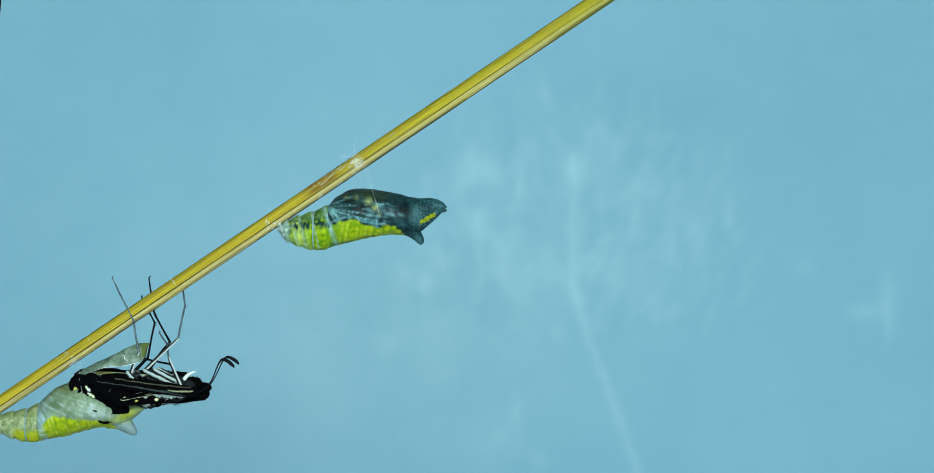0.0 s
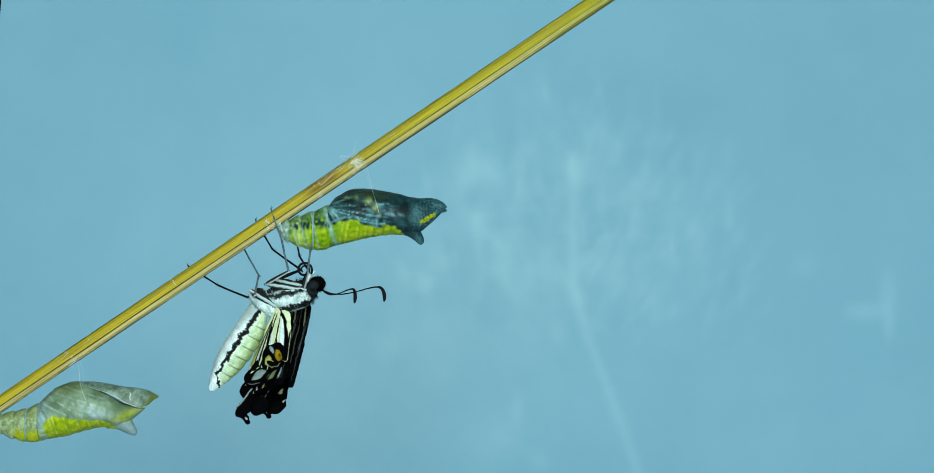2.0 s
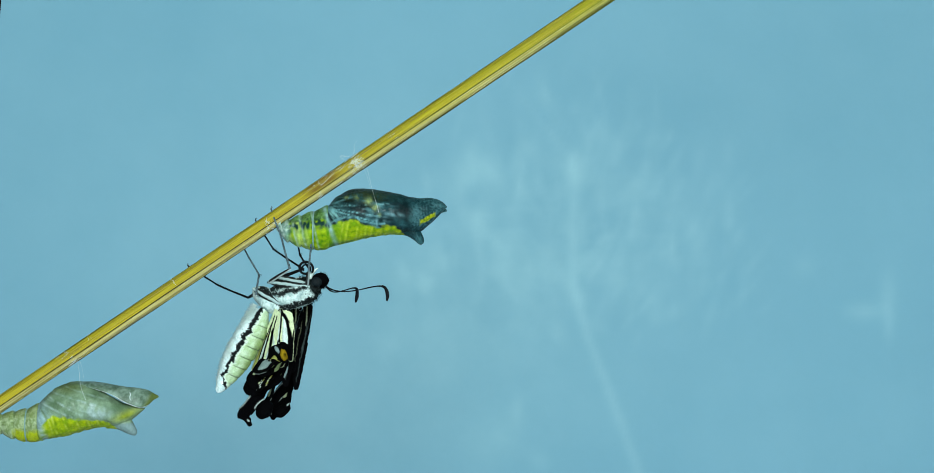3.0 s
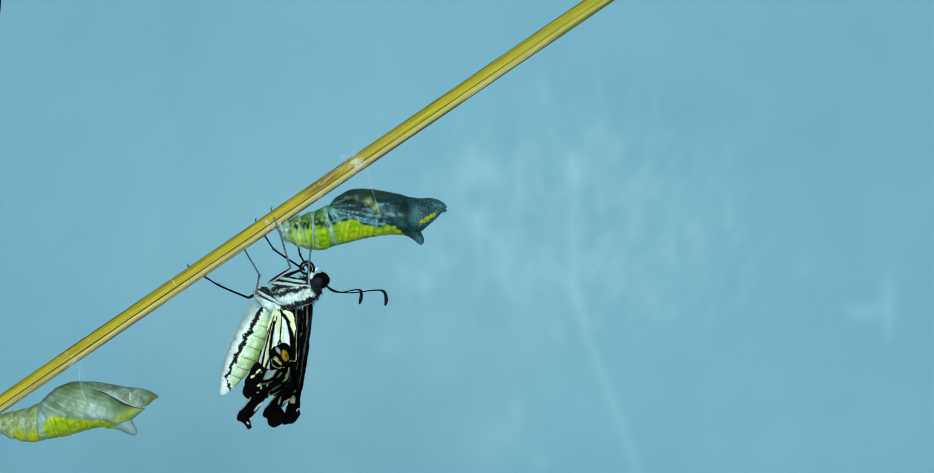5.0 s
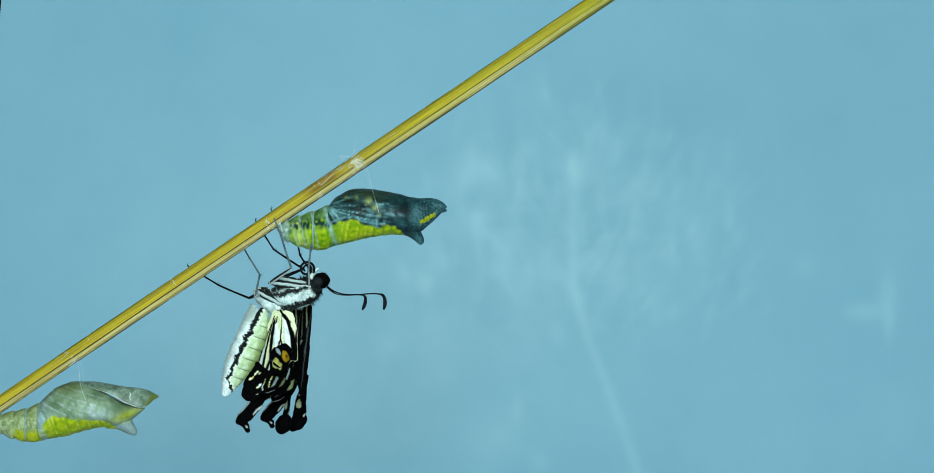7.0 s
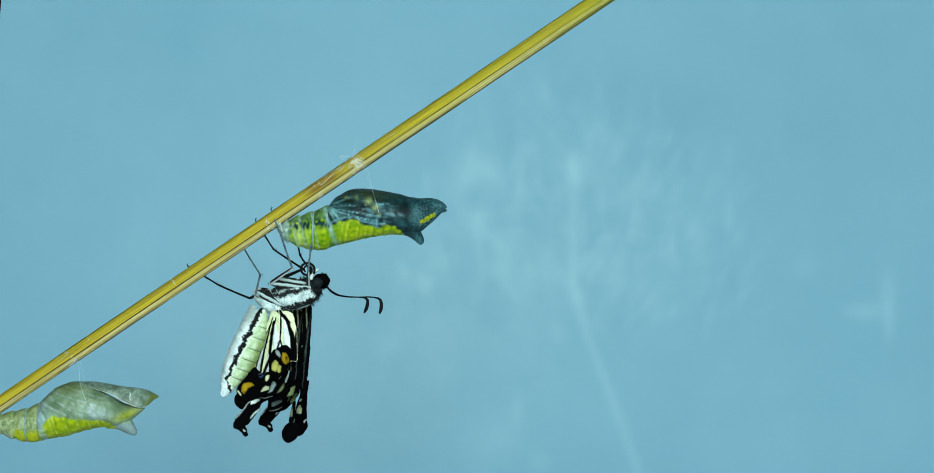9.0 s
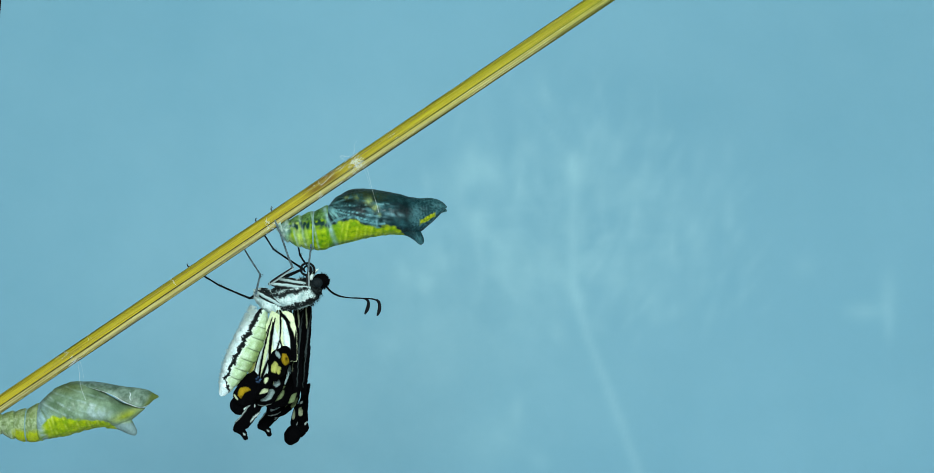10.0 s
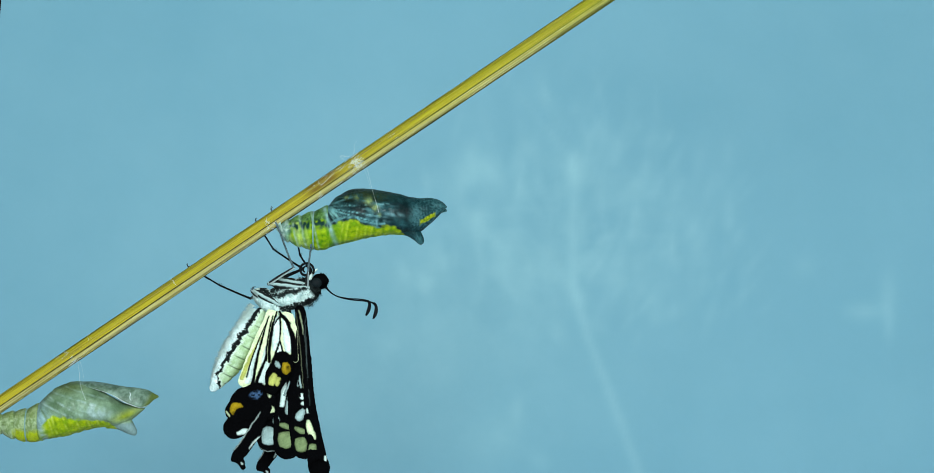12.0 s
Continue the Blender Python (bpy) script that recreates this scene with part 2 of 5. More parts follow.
def setting():
    tagged(part("floor", slab(bmesh.new(), (X0 - 0.05, Y0 - 0.05, -0.03), (X1 + 0.05, Y1 + 0.05, 0)), TABLE, smooth=False),
           "plain pale grey table top under the stem", "table top", kind="structure")
    tagged(part("ceiling", slab(bmesh.new(), (X0 - 0.05, Y0 - 0.05, Z1), (X1 + 0.05, Y1 + 0.05, Z1 + 0.03)), WALL, smooth=False),
           "plain pale plaster ceiling", "ceiling", kind="structure")
    tagged(part("wall_north", slab(bmesh.new(), (X0 - 0.05, Y1, 0), (X1 + 0.05, Y1 + 0.03, Z1)), DARK_WALL, smooth=False),
           "dark wall behind the blue card", "wall", kind="structure")
    tagged(part("wall_west", slab(bmesh.new(), (X0 - 0.03, Y0, 0), (X0, Y1, Z1)), WALL, smooth=False),
           "plain pale plaster wall", "wall", kind="structure")
    tagged(part("wall_east", slab(bmesh.new(), (X1, Y0, 0), (X1 + 0.03, Y1, Z1)), WALL, smooth=False),
           "plain pale wall that the stem leans on", "wall", kind="structure")
    # unseen wall; its opening is made up to hold the added light
    bm = bmesh.new()
    for lo, hi in (((X0, 0), (X1, 0.14)), ((X0, 0.50), (X1, Z1)), ((X0, 0.14), (-0.16, 0.50)), ((0.22, 0.14), (X1, 0.50))):
        slab(bm, (lo[0], Y0 - 0.03, lo[1]), (hi[0], Y0, hi[1]))
    tagged(part("wall_south", bm, WALL, smooth=False), "plain pale wall, unseen, with an opening made for the added front light", "wall", kind="structure")


def streaks_and_pool(x, z):
    """Pale brushed streaking on the card: a bent stalk with a ragged tuft above it, and a few smudges; last, a broad
    painted pool of light. x, z in plan units of the card.
    """
    s = np.zeros_like(x)
    stalk = np.interp(z, [300, 480, 560, 650, 800], [962, 962, 985, 1020, 1075])
    near = np.exp(-((x - stalk) / 10) ** 2)
    s += 0.28 * near * np.interp(z, [250, 290, 420, 500, 800], [0, 1.0, 0.8, 0.95, 0.7])
    s += 0.20 * np.exp(-((x - 968) / 30) ** 2 - ((z - 278) / 26) ** 2)
    rng = np.random.RandomState(4)
    for _ in range(60):
        # fine side branches, fanning out upwards
        x0, z0, a, r = 966 + rng.uniform(-14, 14), rng.uniform(270, 500), rng.uniform(-1.5, 1.5), rng.uniform(60, 250)
        k, w = rng.uniform(0.015, 0.05), rng.uniform(4, 9)
        p = (x - x0) * math.sin(a) - (z - z0) * math.cos(a)
        q = (x - x0) * math.cos(a) + (z - z0) * math.sin(a) - 0.0012 * p * p * math.copysign(1, a)
        s += k * np.exp(-(q / w) ** 2) * np.clip(p / 30, 0, 1) * np.clip((r - p) / 60, 0, 1)
    for _ in range(900):
        a, r = rng.uniform(-1.75, 1.75), 360 * rng.uniform(0.02, 1) ** 0.75
        cx, cz = 980 + r * math.sin(a) * 0.85, 430 - r * math.cos(a) * 0.85 + rng.uniform(-30, 130)
        w, h, k = rng.uniform(5, 16), rng.uniform(10, 36), rng.uniform(-0.05, 0.095)
        t = a * 0.3 + rng.uniform(-0.5, 0.5)
        dx, dz = x - cx, z - cz
        p, q = dx * math.cos(t) + dz * math.sin(t), -dx * math.sin(t) + dz * math.cos(t)
        s += k * np.exp(-(p / w) ** 2 - (q / h) ** 2)
    for cx, cz, w, h, k in ((1490, 500, 14, 38, 0.28), (1450, 522, 34, 14, 0.28), (1492, 552, 9, 26, 0.2), (715, 475, 16, 14, 0.3), (800, 290, 26, 30, 0.3),
                            (830, 735, 42, 36, 0.22), (868, 690, 12, 26, 0.2), (905, 775, 18, 18, 0.2), (800, 380, 30, 30, 0.25), (1350, 450, 18, 16, 0.12),
                            (870, 450, 44, 60, 0.16), (1140, 370, 60, 26, 0.16), (1000, 440, 44, 16, 0.2), (650, 580, 22, 20, 0.12)):
        s += 0.9 * k * np.exp(-((x - cx) / w) ** 2 - ((z - cz) / h) ** 2)
    # broad pool of light on the card's middle, painted into the mask
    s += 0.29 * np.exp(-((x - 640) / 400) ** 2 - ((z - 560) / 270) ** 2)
    return np.clip(s, 0, 1)


def backdrop():
    """An upright card with a hewn left edge, 4 mm thick, standing on the table."""
    y, k = 0.22, (0.45 + 0.22) / 0.45
    nx, nz = 440, 240
    left = (2.0 - 784) * U * k
    bm = bmesh.new()
    grid = []
    for j in range(nz + 1):
        z = 0.36 * j / nz
        v = 397 - (z - H) / (U * k)
        a = left + (-v * 0.075) * U * k * 0.9
        grid.append([bm.verts.new((a + (X1 - 0.003 - a) * i / nx, y, z)) for i in range(nx + 1)])
    for j in range(nz):
        for i in range(nx):
            bm.faces.new((grid[j][i], grid[j][i + 1], grid[j + 1][i + 1], grid[j + 1][i]))
    back = [[bm.verts.new(grid[j][i].co + Vector((0, 0.004, 0))) for i in (0, nx)] for j in (0, nz)]
    bm.faces.new((back[0][0], back[1][0], back[1][1], back[0][1]))
    bm.faces.new([grid[j][0] for j in range(nz + 1)] + [back[1][0], back[0][0]])
    bm.faces.new([grid[j][nx] for j in range(nz + 1)] + [back[1][1], back[0][1]])
    bm.faces.new(grid[0] + [back[0][1], back[0][0]])
    bm.faces.new(grid[nz] + [back[1][1], back[1][0]])
    ob = part("backdrop", bm, CARD, smooth=False)
    me = ob.data
    co = np.empty(len(me.vertices) * 3)
    me.vertices.foreach_get("co", co)
    co = co.reshape(-1, 3)
    attr = me.attributes.new("streak_and_pool", "FLOAT", "POINT")
    attr.data.foreach_set("value", streaks_and_pool(784 + co[:, 0] / (U * k), 397 - (co[:, 2] - H) / (U * k)).astype(np.float32))
    tagged(ob, "light blue painted card with faint pale brush marks and a painted-in pool of light", "backdrop", kind="structure")


# ---- the stem ----
SLOPE = radians(34.0)
STEM_M = Matrix.Translation(at(0, 678.5)) @ Matrix.Rotation(-SLOPE, 4, "Y")


def stem():
    """A dry straw stem, ridged lengthwise, from the table to the east wall."""
    bm = bmesh.new()
    lo = -(at(0, 678.5).z - 0.0016) / math.sin(SLOPE) / U
    hi = (X1 - at(0, 678.5).x) / math.cos(SLOPE) / U - 10
    rings, around = [], 96
    for x in np.linspace(lo, hi, 130):
        r = float(np.interp(x, [0, 1200], [13.4, 14.8])) * (1 + 0.025 * noise.noise(Vector((x * 0.012, 3, 1))))
        pts = []
        for i in range(around):
            a = 2 * math.pi * i / around
            k = 1 + 0.03 * math.cos(5 * a + 0.6) + 0.018 * math.cos(11 * a) + 0.012 * noise.noise(Vector((x * 0.05, math.cos(a) * 3, math.sin(a) * 3)))
            k -= 0.10 * math.exp(-((a - math.pi * 1.46) / 0.09) ** 2) + 0.05 * math.exp(-((a - math.pi * 1.075) / 0.06) ** 2)
            pts.append(Vector((x, math.cos(a) * r * k, math.sin(a) * r * k)) * U)
        rings.append(ring(bm, pts))
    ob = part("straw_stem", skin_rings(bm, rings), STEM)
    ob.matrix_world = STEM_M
    tagged(ob, "dry yellow straw stem leaning between table and wall", "plant stem")
    rng = random.Random(11)
    for _ in range(130):
        a, x0, span = rng.uniform(-1.35, 1.2), rng.uniform(-120, 1150), rng.uniform(40, 300)
        if abs(a + 0.235) < 0.09:
            continue
        pts = []
        for x in np.linspace(x0, x0 + span, 8):
            r = float(np.interp(x, [0, 1200], [13.4, 14.8])) * (1 + 0.03 * math.cos(5 * (math.pi - a) + 0.6)) + 0.05 + rng.uniform(-0.15, 0.1)
            b = a + rng.uniform(-0.004, 0.004)
            pts.append((x, -math.cos(b) * r, math.sin(b) * r))
        part("fibre", tube(pts, [0.15] + [rng.uniform(0.15, 0.42)] * 6 + [0.15], 5, smooth=0), rng.choice((PITH, STRAW, STRAW, BARK) if a < -0.3 else (STRAW, STRAW, BARK, BARK)), ob)


def silk_patch(x, up, size, count, seed, label):
    """A pad of spun silk: a felt of fine threads laid over the stem."""
    rng = random.Random(seed)
    bm = bmesh.new()
    for _ in range(count):
        x0, a0, b0 = x + rng.gauss(0, size), rng.uniform(-1.0, 1.3) + up, rng.uniform(-0.9, 0.9)
        pts = []
        for s in np.linspace(0, 1, 6):
            a = a0 + b0 * (s - 0.5)
            xx = x0 + (s - 0.5) * rng.uniform(-1, 1) * size * 1.6
            pts.append((xx, -math.cos(a) * 14.6, math.sin(a) * 14.6))
        tube(pts, rng.uniform(0.10, 0.30), 5, bm, smooth=0)
    ob = part("silk_pad", bm, SILK)
    ob.matrix_world = STEM_M
    tagged(ob, label, "silk pad", group="silk on the stem")
    return ob


def thread(points, radius, label):
    ob = part("silk_thread", tube([Vector(p) for p in points], radius, 6), SILK)
    ob.matrix_world = Matrix.Translation(at(0, 0))
    tagged(ob, label, "silk thread", group="silk on the stem")


# ---- the chrysalises ----
def pupa_front():
    """Wing cases, chest and head of a closed chrysalis."""
    top = [(90, 6), (96, 12), (104, 22), (116, 30), (132, 37), (150, 38.5), (165, 37), (192, 33), (225, 26.5), (246, 23.5), (264, 24), (276, 21), (286, 16), (290, 12)]
    low = [-58, -59, -57, -54, -50, -45.5, -42.5, -38.5, -36.5, -34, -20, -9, 2, 6]
    half = [31, 34, 36, 38, 40, 41, 40, 37, 32, 26, 19, 13, 8, 3]
    return loft([(x, t, b, h) for (x, t), b, h in zip(top, low, half)], 190, 110, 0.02)


def pupa_segment(x0, x1, t0, t1, b0, b1):
    """One ring of the tail end, bulging between its joints."""
    m = (x0 + x1) / 2
    tm, bm_ = (t0 + t1) / 2 + 1.6, (b0 + b1) / 2 - 1.6
    f = lambda t, b: (t - b) * 0.49
    return loft([(x0 - 1, t0 - 2.5, b0 + 2.5, f(t0, b0) - 2), (x0 + 2, t0, b0, f(t0, b0)), (m, tm, bm_, f(tm, bm_)), (x1 - 2, t1, b1, f(t1, b1)),
                 (x1 + 1, t1 - 2.5, b1 + 2.5, f(t1, b1) - 2)], 26, 90, 0.02)


RIPE_RINGS = [(6, 28, -26, -12, -32, -51), (28, 48, -12, -5, -51, -59), (48, 69, -5, 1, -59, -63), (69, 95, 1, 11, -63, -61)]
EMPTY_RINGS = [(4, 26, -26, -21, -40, -55), (26, 48, -21, -16, -55, -63), (48, 68, -16, -12, -63, -67), (68, 90, -12, -3, -67, -66)]


def joint(x, top, low, wide=3.0):
    """A narrow pale band between two rings."""
    h = (top - low) * 0.49
    return loft([(x - wide, top - 0.7, low + 0.7, h - 0.7), (x - wide * 0.5, top + 0.2, low - 0.2, h + 0.2), (x + wide * 0.5, top + 0.3, low - 0.2, h + 0.2), (x + wide, top - 0.7, low + 0.7, h - 0.7)], 8, 40, 0.03)


def lump(x, y, z, f, k=0.0):
    return noise.noise(Vector((x * f + k, y * f, z * f)))


def line(x, z, ax, az, bx, bz, wide):
    """How near a point lies to a stroke from a to b."""
    dx, dz = bx - ax, bz - az
    f = min(1.0, max(0.0, ((x - ax) * dx + (z - az) * dz) / (dx * dx + dz * dz)))
    return hump(math.hypot(x - ax - f * dx, z - az - f * dz), 0, wide)


def fan(x, y, z):
    """Wrinkles that spread from the root of the wing case towards its rim."""
    dx, dz = x - 74, z - 22
    a, r = math.atan2(dz, dx), math.hypot(dx, dz)
    return 0.75 * noise.noise(Vector((a * 8 + 0.5 * noise.noise(Vector((r * 0.05, a * 2, 3))), r * 0.022, y * 0.03))) + 0.45 * noise.noise(Vector((a * 19, r * 0.045, y * 0.03 + 5)))


def ripe_belly(x):
    """Height of the upper border of the yellow belly along the ripe chrysalis."""
    return float(np.interp(x, [86, 102, 117, 140, 150, 177, 202, 214, 226], [-30, -20, -14, -11.5, -19, -24, -22, -28, -46]))


def ripe_tone(x, y, z):
    wide, fine, mid = lump(x, y, z, 0.045), lump(x, y, z, 0.30, 9), lump(x, y, z, 0.12, 4)
    dark = blend((0.002, 0.011, 0.013), (0.012, 0.052, 0.060), 0.45 + 1.1 * wide + 0.5 * mid)
    # veins and wrinkles of the wing case, raking from its root down to its tip; their pale streaks are painted
    # highlights
    rake = fan(x, y, z)
    dark = blend(dark, (0.055, 0.17, 0.19), (rake - 0.2) * 4 * (0.7 if x < 190 else 0.25) * (1.0 if z < 22 else 0.4))
    dark = blend(dark, (0.002, 0.007, 0.009), (-0.12 - rake) * 4)
    root = hump(x, 92, 26) * hump(z, -4, 12)
    dark = blend(dark, (0.15, 0.32, 0.31), root * (0.35 + 3.0 * rake))
    for ex, ez in ((124, -10), (142, -9), (157, -13), (170, -16), (184, -8), (196, 14), (150, 30)):
        dark = blend(dark, (0.12, 0.30, 0.32), 0.55 * line(x, z, 84, 8, ex, ez, 1.1) * (0.8 + 1.5 * fine))
    dark = blend(dark, (0.13, 0.31, 0.33), 0.6 * hump(z - ripe_belly(x), 3.5, 1.6) * (1 if x < 190 else 0) * (0.8 + 1.5 * mid))
    dark = blend(dark, (0.022, 0.034, 0.012), hump(x, 160, 40) * hump(z, 30, 13) * (0.8 + fine))
    for sx, sz, r, k in ((162, 18, 5.5, 1), (173, 7, 5.0, 0.8), (142, 24, 3.4, 0.5), (125, 24, 3.0, 0.45), (180, -5, 3, 0.5)):
        dark = blend(dark, (0.20, 0.26, 0.085), k * hump(math.hypot(x - sx, z - sz), 0, r) * (1 + fine))
    # glossy highlights of the wing case, painted into its colour
    for sx, sz, wx, wz in ((172, -7, 16, 1.4), (186, 12, 16, 1.2), (176, -18, 1.6, 10), (204, -4, 12, 3.0), (180, -14, 14, 2)):
        dark = blend(dark, (0.17, 0.36, 0.40), 0.6 * hump(x, sx, wx) * hump(z + 0.12 * (x - sx), sz, wz) * (0.8 + 1.5 * mid))
    grey = blend((0.006, 0.030, 0.036), (0.036, 0.108, 0.12), 0.5 + wide + fine)
    tone = blend(dark, grey, (x - 226) / 14)
    belly = (ripe_belly(x) + 3.5 * mid - z) / 3.0
    belly = min(belly, (221 + 7 * mid + 4 * fine - x) / 4)
    yellow = blend((0.13, 0.245, 0.002), (0.33, 0.41, 0.004), 0.5 + 0.9 * mid + 0.4 * fine)
    # darker green by the joint; along the bottom, underside shade painted in
    yellow = blend(yellow, (0.07, 0.19, 0.005), hump(x, 104, 16) * 0.7 + 0.3 * hump(z, -54, 5))
    # ribs with a painted highlight and a painted dark side each
    for rx in (118, 126, 143, 157, 167, 183, 196):
        yellow = blend(yellow, (0.46, 0.52, 0.07), 0.28 * hump(x - 0.2 * (z + 30), rx, 1.5) * (0.7 + 1.4 * mid))
        yellow = blend(yellow, (0.10, 0.20, 0.004), 0.45 * hump(x - 0.2 * (z + 30), rx + 3.5, 1.8))
    tone = blend(tone, yellow, belly)
    tone = blend(tone, (0.22, 0.38, 0.37), 0.8 * hump(x + 0.33 * (z + 26), 98, 3.4) * (0.9 + mid))
    face = abs(z - (-18 + 0.52 * (x - 246))) - 4.2 + 2.5 * mid
    tone = blend(tone, blend((0.09, 0.15, 0.006), (0.33, 0.36, 0.008), 0.6 + fine), min(-face / 1.6 + 0.5, (x - 246) / 3, (274 - x) / 3))
    return tone


def ripe_tail_tone(x, y, z):
    wide, fine, mid = lump(x, y, z, 0.06), lump(x, y, z, 0.30, 9), lump(x, y, z, 0.13, 4)
    s = x + 0.22 * (z + 25)
    top = blend((0.035, 0.10, 0.02), (0.12, 0.24, 0.07), 0.5 + wide + fine)
    low = blend((0.065, 0.19, 0.002), (0.27, 0.385, 0.004), 0.5 + 0.9 * mid)
    low = blend(low, (0.44, 0.56, 0.17), 0.55 * hump(s, 42, 6) + 0.3 * hump(s, 56, 3))
    level = z + 0.1 * (70 - x)
    tone = blend(low, top, (level + 15 + 3 * mid) / 3)
    blot = hump(level, -20, 7.5) * (0.62 + 1.5 * lump(x, y, z, 0.16, 2))
    tone = blend(tone, (0.006, 0.03, 0.024), blot * 1.7)
    for rx, w in ((36, 2.2), (50, 2.4), (71, 1.6)):
        tone = blend(tone, (0.30, 0.45, 0.40), 0.6 * hump(s, rx, w) * (0.7 + 1.2 * mid))
    tone = blend(tone, (0.22, 0.38, 0.37), 0.8 * hump(x + 0.33 * (z + 26), 98, 3.4) * (0.9 + mid))
    return blend(blend((0.17, 0.29, 0.25), (0.42, 0.55, 0.50), 0.5 + 1.4 * mid + fine), tone, (s - 16 + 8 * wide) / 16)


def shell_belly(x):
    """Height of the upper border of the yellow belly along the empty shell."""
    return float(np.interp(x, [92, 102, 117, 142, 172, 206, 217, 224], [-44, -31, -21, -23.5, -28, -31, -40, -60]))


def shell_tone(x, y, z):
    wide, fine, mid = lump(x, y, z, 0.045, 20), lump(x, y, z, 0.30, 29), lump(x, y, z, 0.12, 24)
    rake = fan(x, y, z + 4)
    tone = blend((0.11, 0.185, 0.10), (0.225, 0.335, 0.215), 0.5 + wide + 0.5 * rake)
    tone = blend(tone, (0.12, 0.16, 0.045), hump(x, 140, 26) * hump(z, 24, 9) * 0.8)
    # bluish root of the wing case, and its clouded tip with bluish-white highlights painted in
    tone = blend(tone, (0.24, 0.38, 0.39), hump(x + 0.5 * z, 84, 17) * (0.75 + 1.2 * rake))
    tone = blend(tone, (0.36, 0.49, 0.48), hump(x, 188, 20) * hump(z + 0.2 * (x - 188), -16, 10) * (0.85 + 1.2 * mid))
    # thin pale glints painted into the shell's colour
    for sx, wx, sz, lean in ((120, 30, -12, 0.5), (130, 34, -2, 0.55), (182, 22, -4, 0.35), (178, 2, -14, 4)):
        tone = blend(tone, (0.46, 0.58, 0.57), 0.5 * hump(x, sx, wx) * hump(z + lean * (x - sx), sz, 1.4) * (0.8 + 1.5 * mid))
    for ax, az, bx, bz in ((84, -6, 118, -20), (90, 2, 150, -24), (98, 8, 176, -16), (110, 18, 190, -4), (130, 28, 206, 4)):
        tone = blend(tone, (0.34, 0.48, 0.45), 0.3 * line(x, z, ax, az, bx, bz, 1.3) * (0.8 + 1.6 * mid))
        tone = blend(tone, (0.07, 0.12, 0.07), 0.2 * line(x, z, ax, az - 3, bx, bz - 3, 1.6))
    tone = blend(tone, blend((0.20, 0.25, 0.02), (0.33, 0.38, 0.03), 0.5 + mid), hump(x, 236, 22) * hump(z - 0.4 * (x - 236), -22, 8))
    tone = blend(tone, (0.20, 0.30, 0.30), max(0.0, (x - 212) / 10) * max(0.0, (-34 - z) / 6))
    belly = min((shell_belly(x) + 4 * mid - z) / 2.6, (217 + 8 * mid - x) / 4)
    yellow = blend((0.19, 0.31, 0.003), (0.40, 0.49, 0.006), 0.55 + 0.9 * mid + 0.4 * fine)
    # belly wrinkles, each with its highlight and dark side painted on
    for rx in (112, 119, 138, 158, 176, 192):
        yellow = blend(yellow, (0.50, 0.56, 0.10), 0.5 * hump(x + 0.25 * (z + 40), rx, 1.5) * (0.7 + 1.4 * mid))
        yellow = blend(yellow, (0.14, 0.22, 0.004), 0.4 * hump(x + 0.25 * (z + 40), rx + 3.5, 1.8))
    tone = blend(tone, yellow, belly)
    return blend(tone, (0.30, 0.44, 0.45), 0.85 * hump(x + 0.25 * (z + 35), 93, 5.5) * (0.9 + mid))


def shell_tail_tone(x, y, z):
    mid, fine = lump(x, y, z, 0.12, 24), lump(x, y, z, 0.3, 29)
    s = x + 0.18 * (z + 40)
    tone = blend((0.19, 0.27, 0.10), (0.36, 0.45, 0.25), 0.5 + mid + fine)
    tone = blend(tone, (0.40, 0.46, 0.012), ((-43 - z) / 7 + mid) * min(1.0, max(0.0, (s - 42) / 8)) * (1 if (s - 46) % 22 > 5 else 0.5))
    return blend(tone, (0.18, 0.24, 0.06), 0.4 * (z > -26))


def flap_tone(x, y, z):
    mid, fine = lump(x, y, z, 0.12, 24), lump(x, y, z, 0.3, 29)
    tone = blend((0.09, 0.15, 0.10), (0.20, 0.29, 0.23), 0.5 + mid + fine)
    return blend(tone, (0.10, 0.14, 0.03), (x - 134 - 0.5 * (z + 20)) / 8)


def chrysalis(place, rings, tail_skin, tail_tone, label):
    root = new("chrysalis")
    root.matrix_world = place
    tagged(root, label, "chrysalis", group="chrysalises")
    pigment(part("cremaster", loft([(-14, -13, -17, 2), (-6, -13, -19, 3), (4, -13, -22, 5), (14, -10, -28, 9)], 24, 24, 0.05), tail_skin, root), tail_tone)
    for i, s in enumerate(rings):
        pigment(part("segment", pupa_segment(*s), tail_skin, root), tail_tone)
        if i == 2:
            part("joint_ring", joint(s[1], s[3], s[5], 1.5), PUPA_RING, root, "pale bluish joint ring")
    return root


def ripe_relief(x, y, z):
    """Proud wing case with raking veins, ribbed belly."""
    above = min(1.0, max(0.0, (z - ripe_belly(x)) / 3)) * min(1.0, max(0.0, (224 - x) / 8))
    vein = fan(x, y, z)
    rib = sum(hump(x - 0.2 * (z + 30), r, 2.0) for r in (118, 132, 146, 160, 174, 190))
    return above * (1.2 + 1.5 * vein) + (1 - above) * 0.45 * rib * (x < 205) + 0.5 * lump(x, y, z, 0.16)


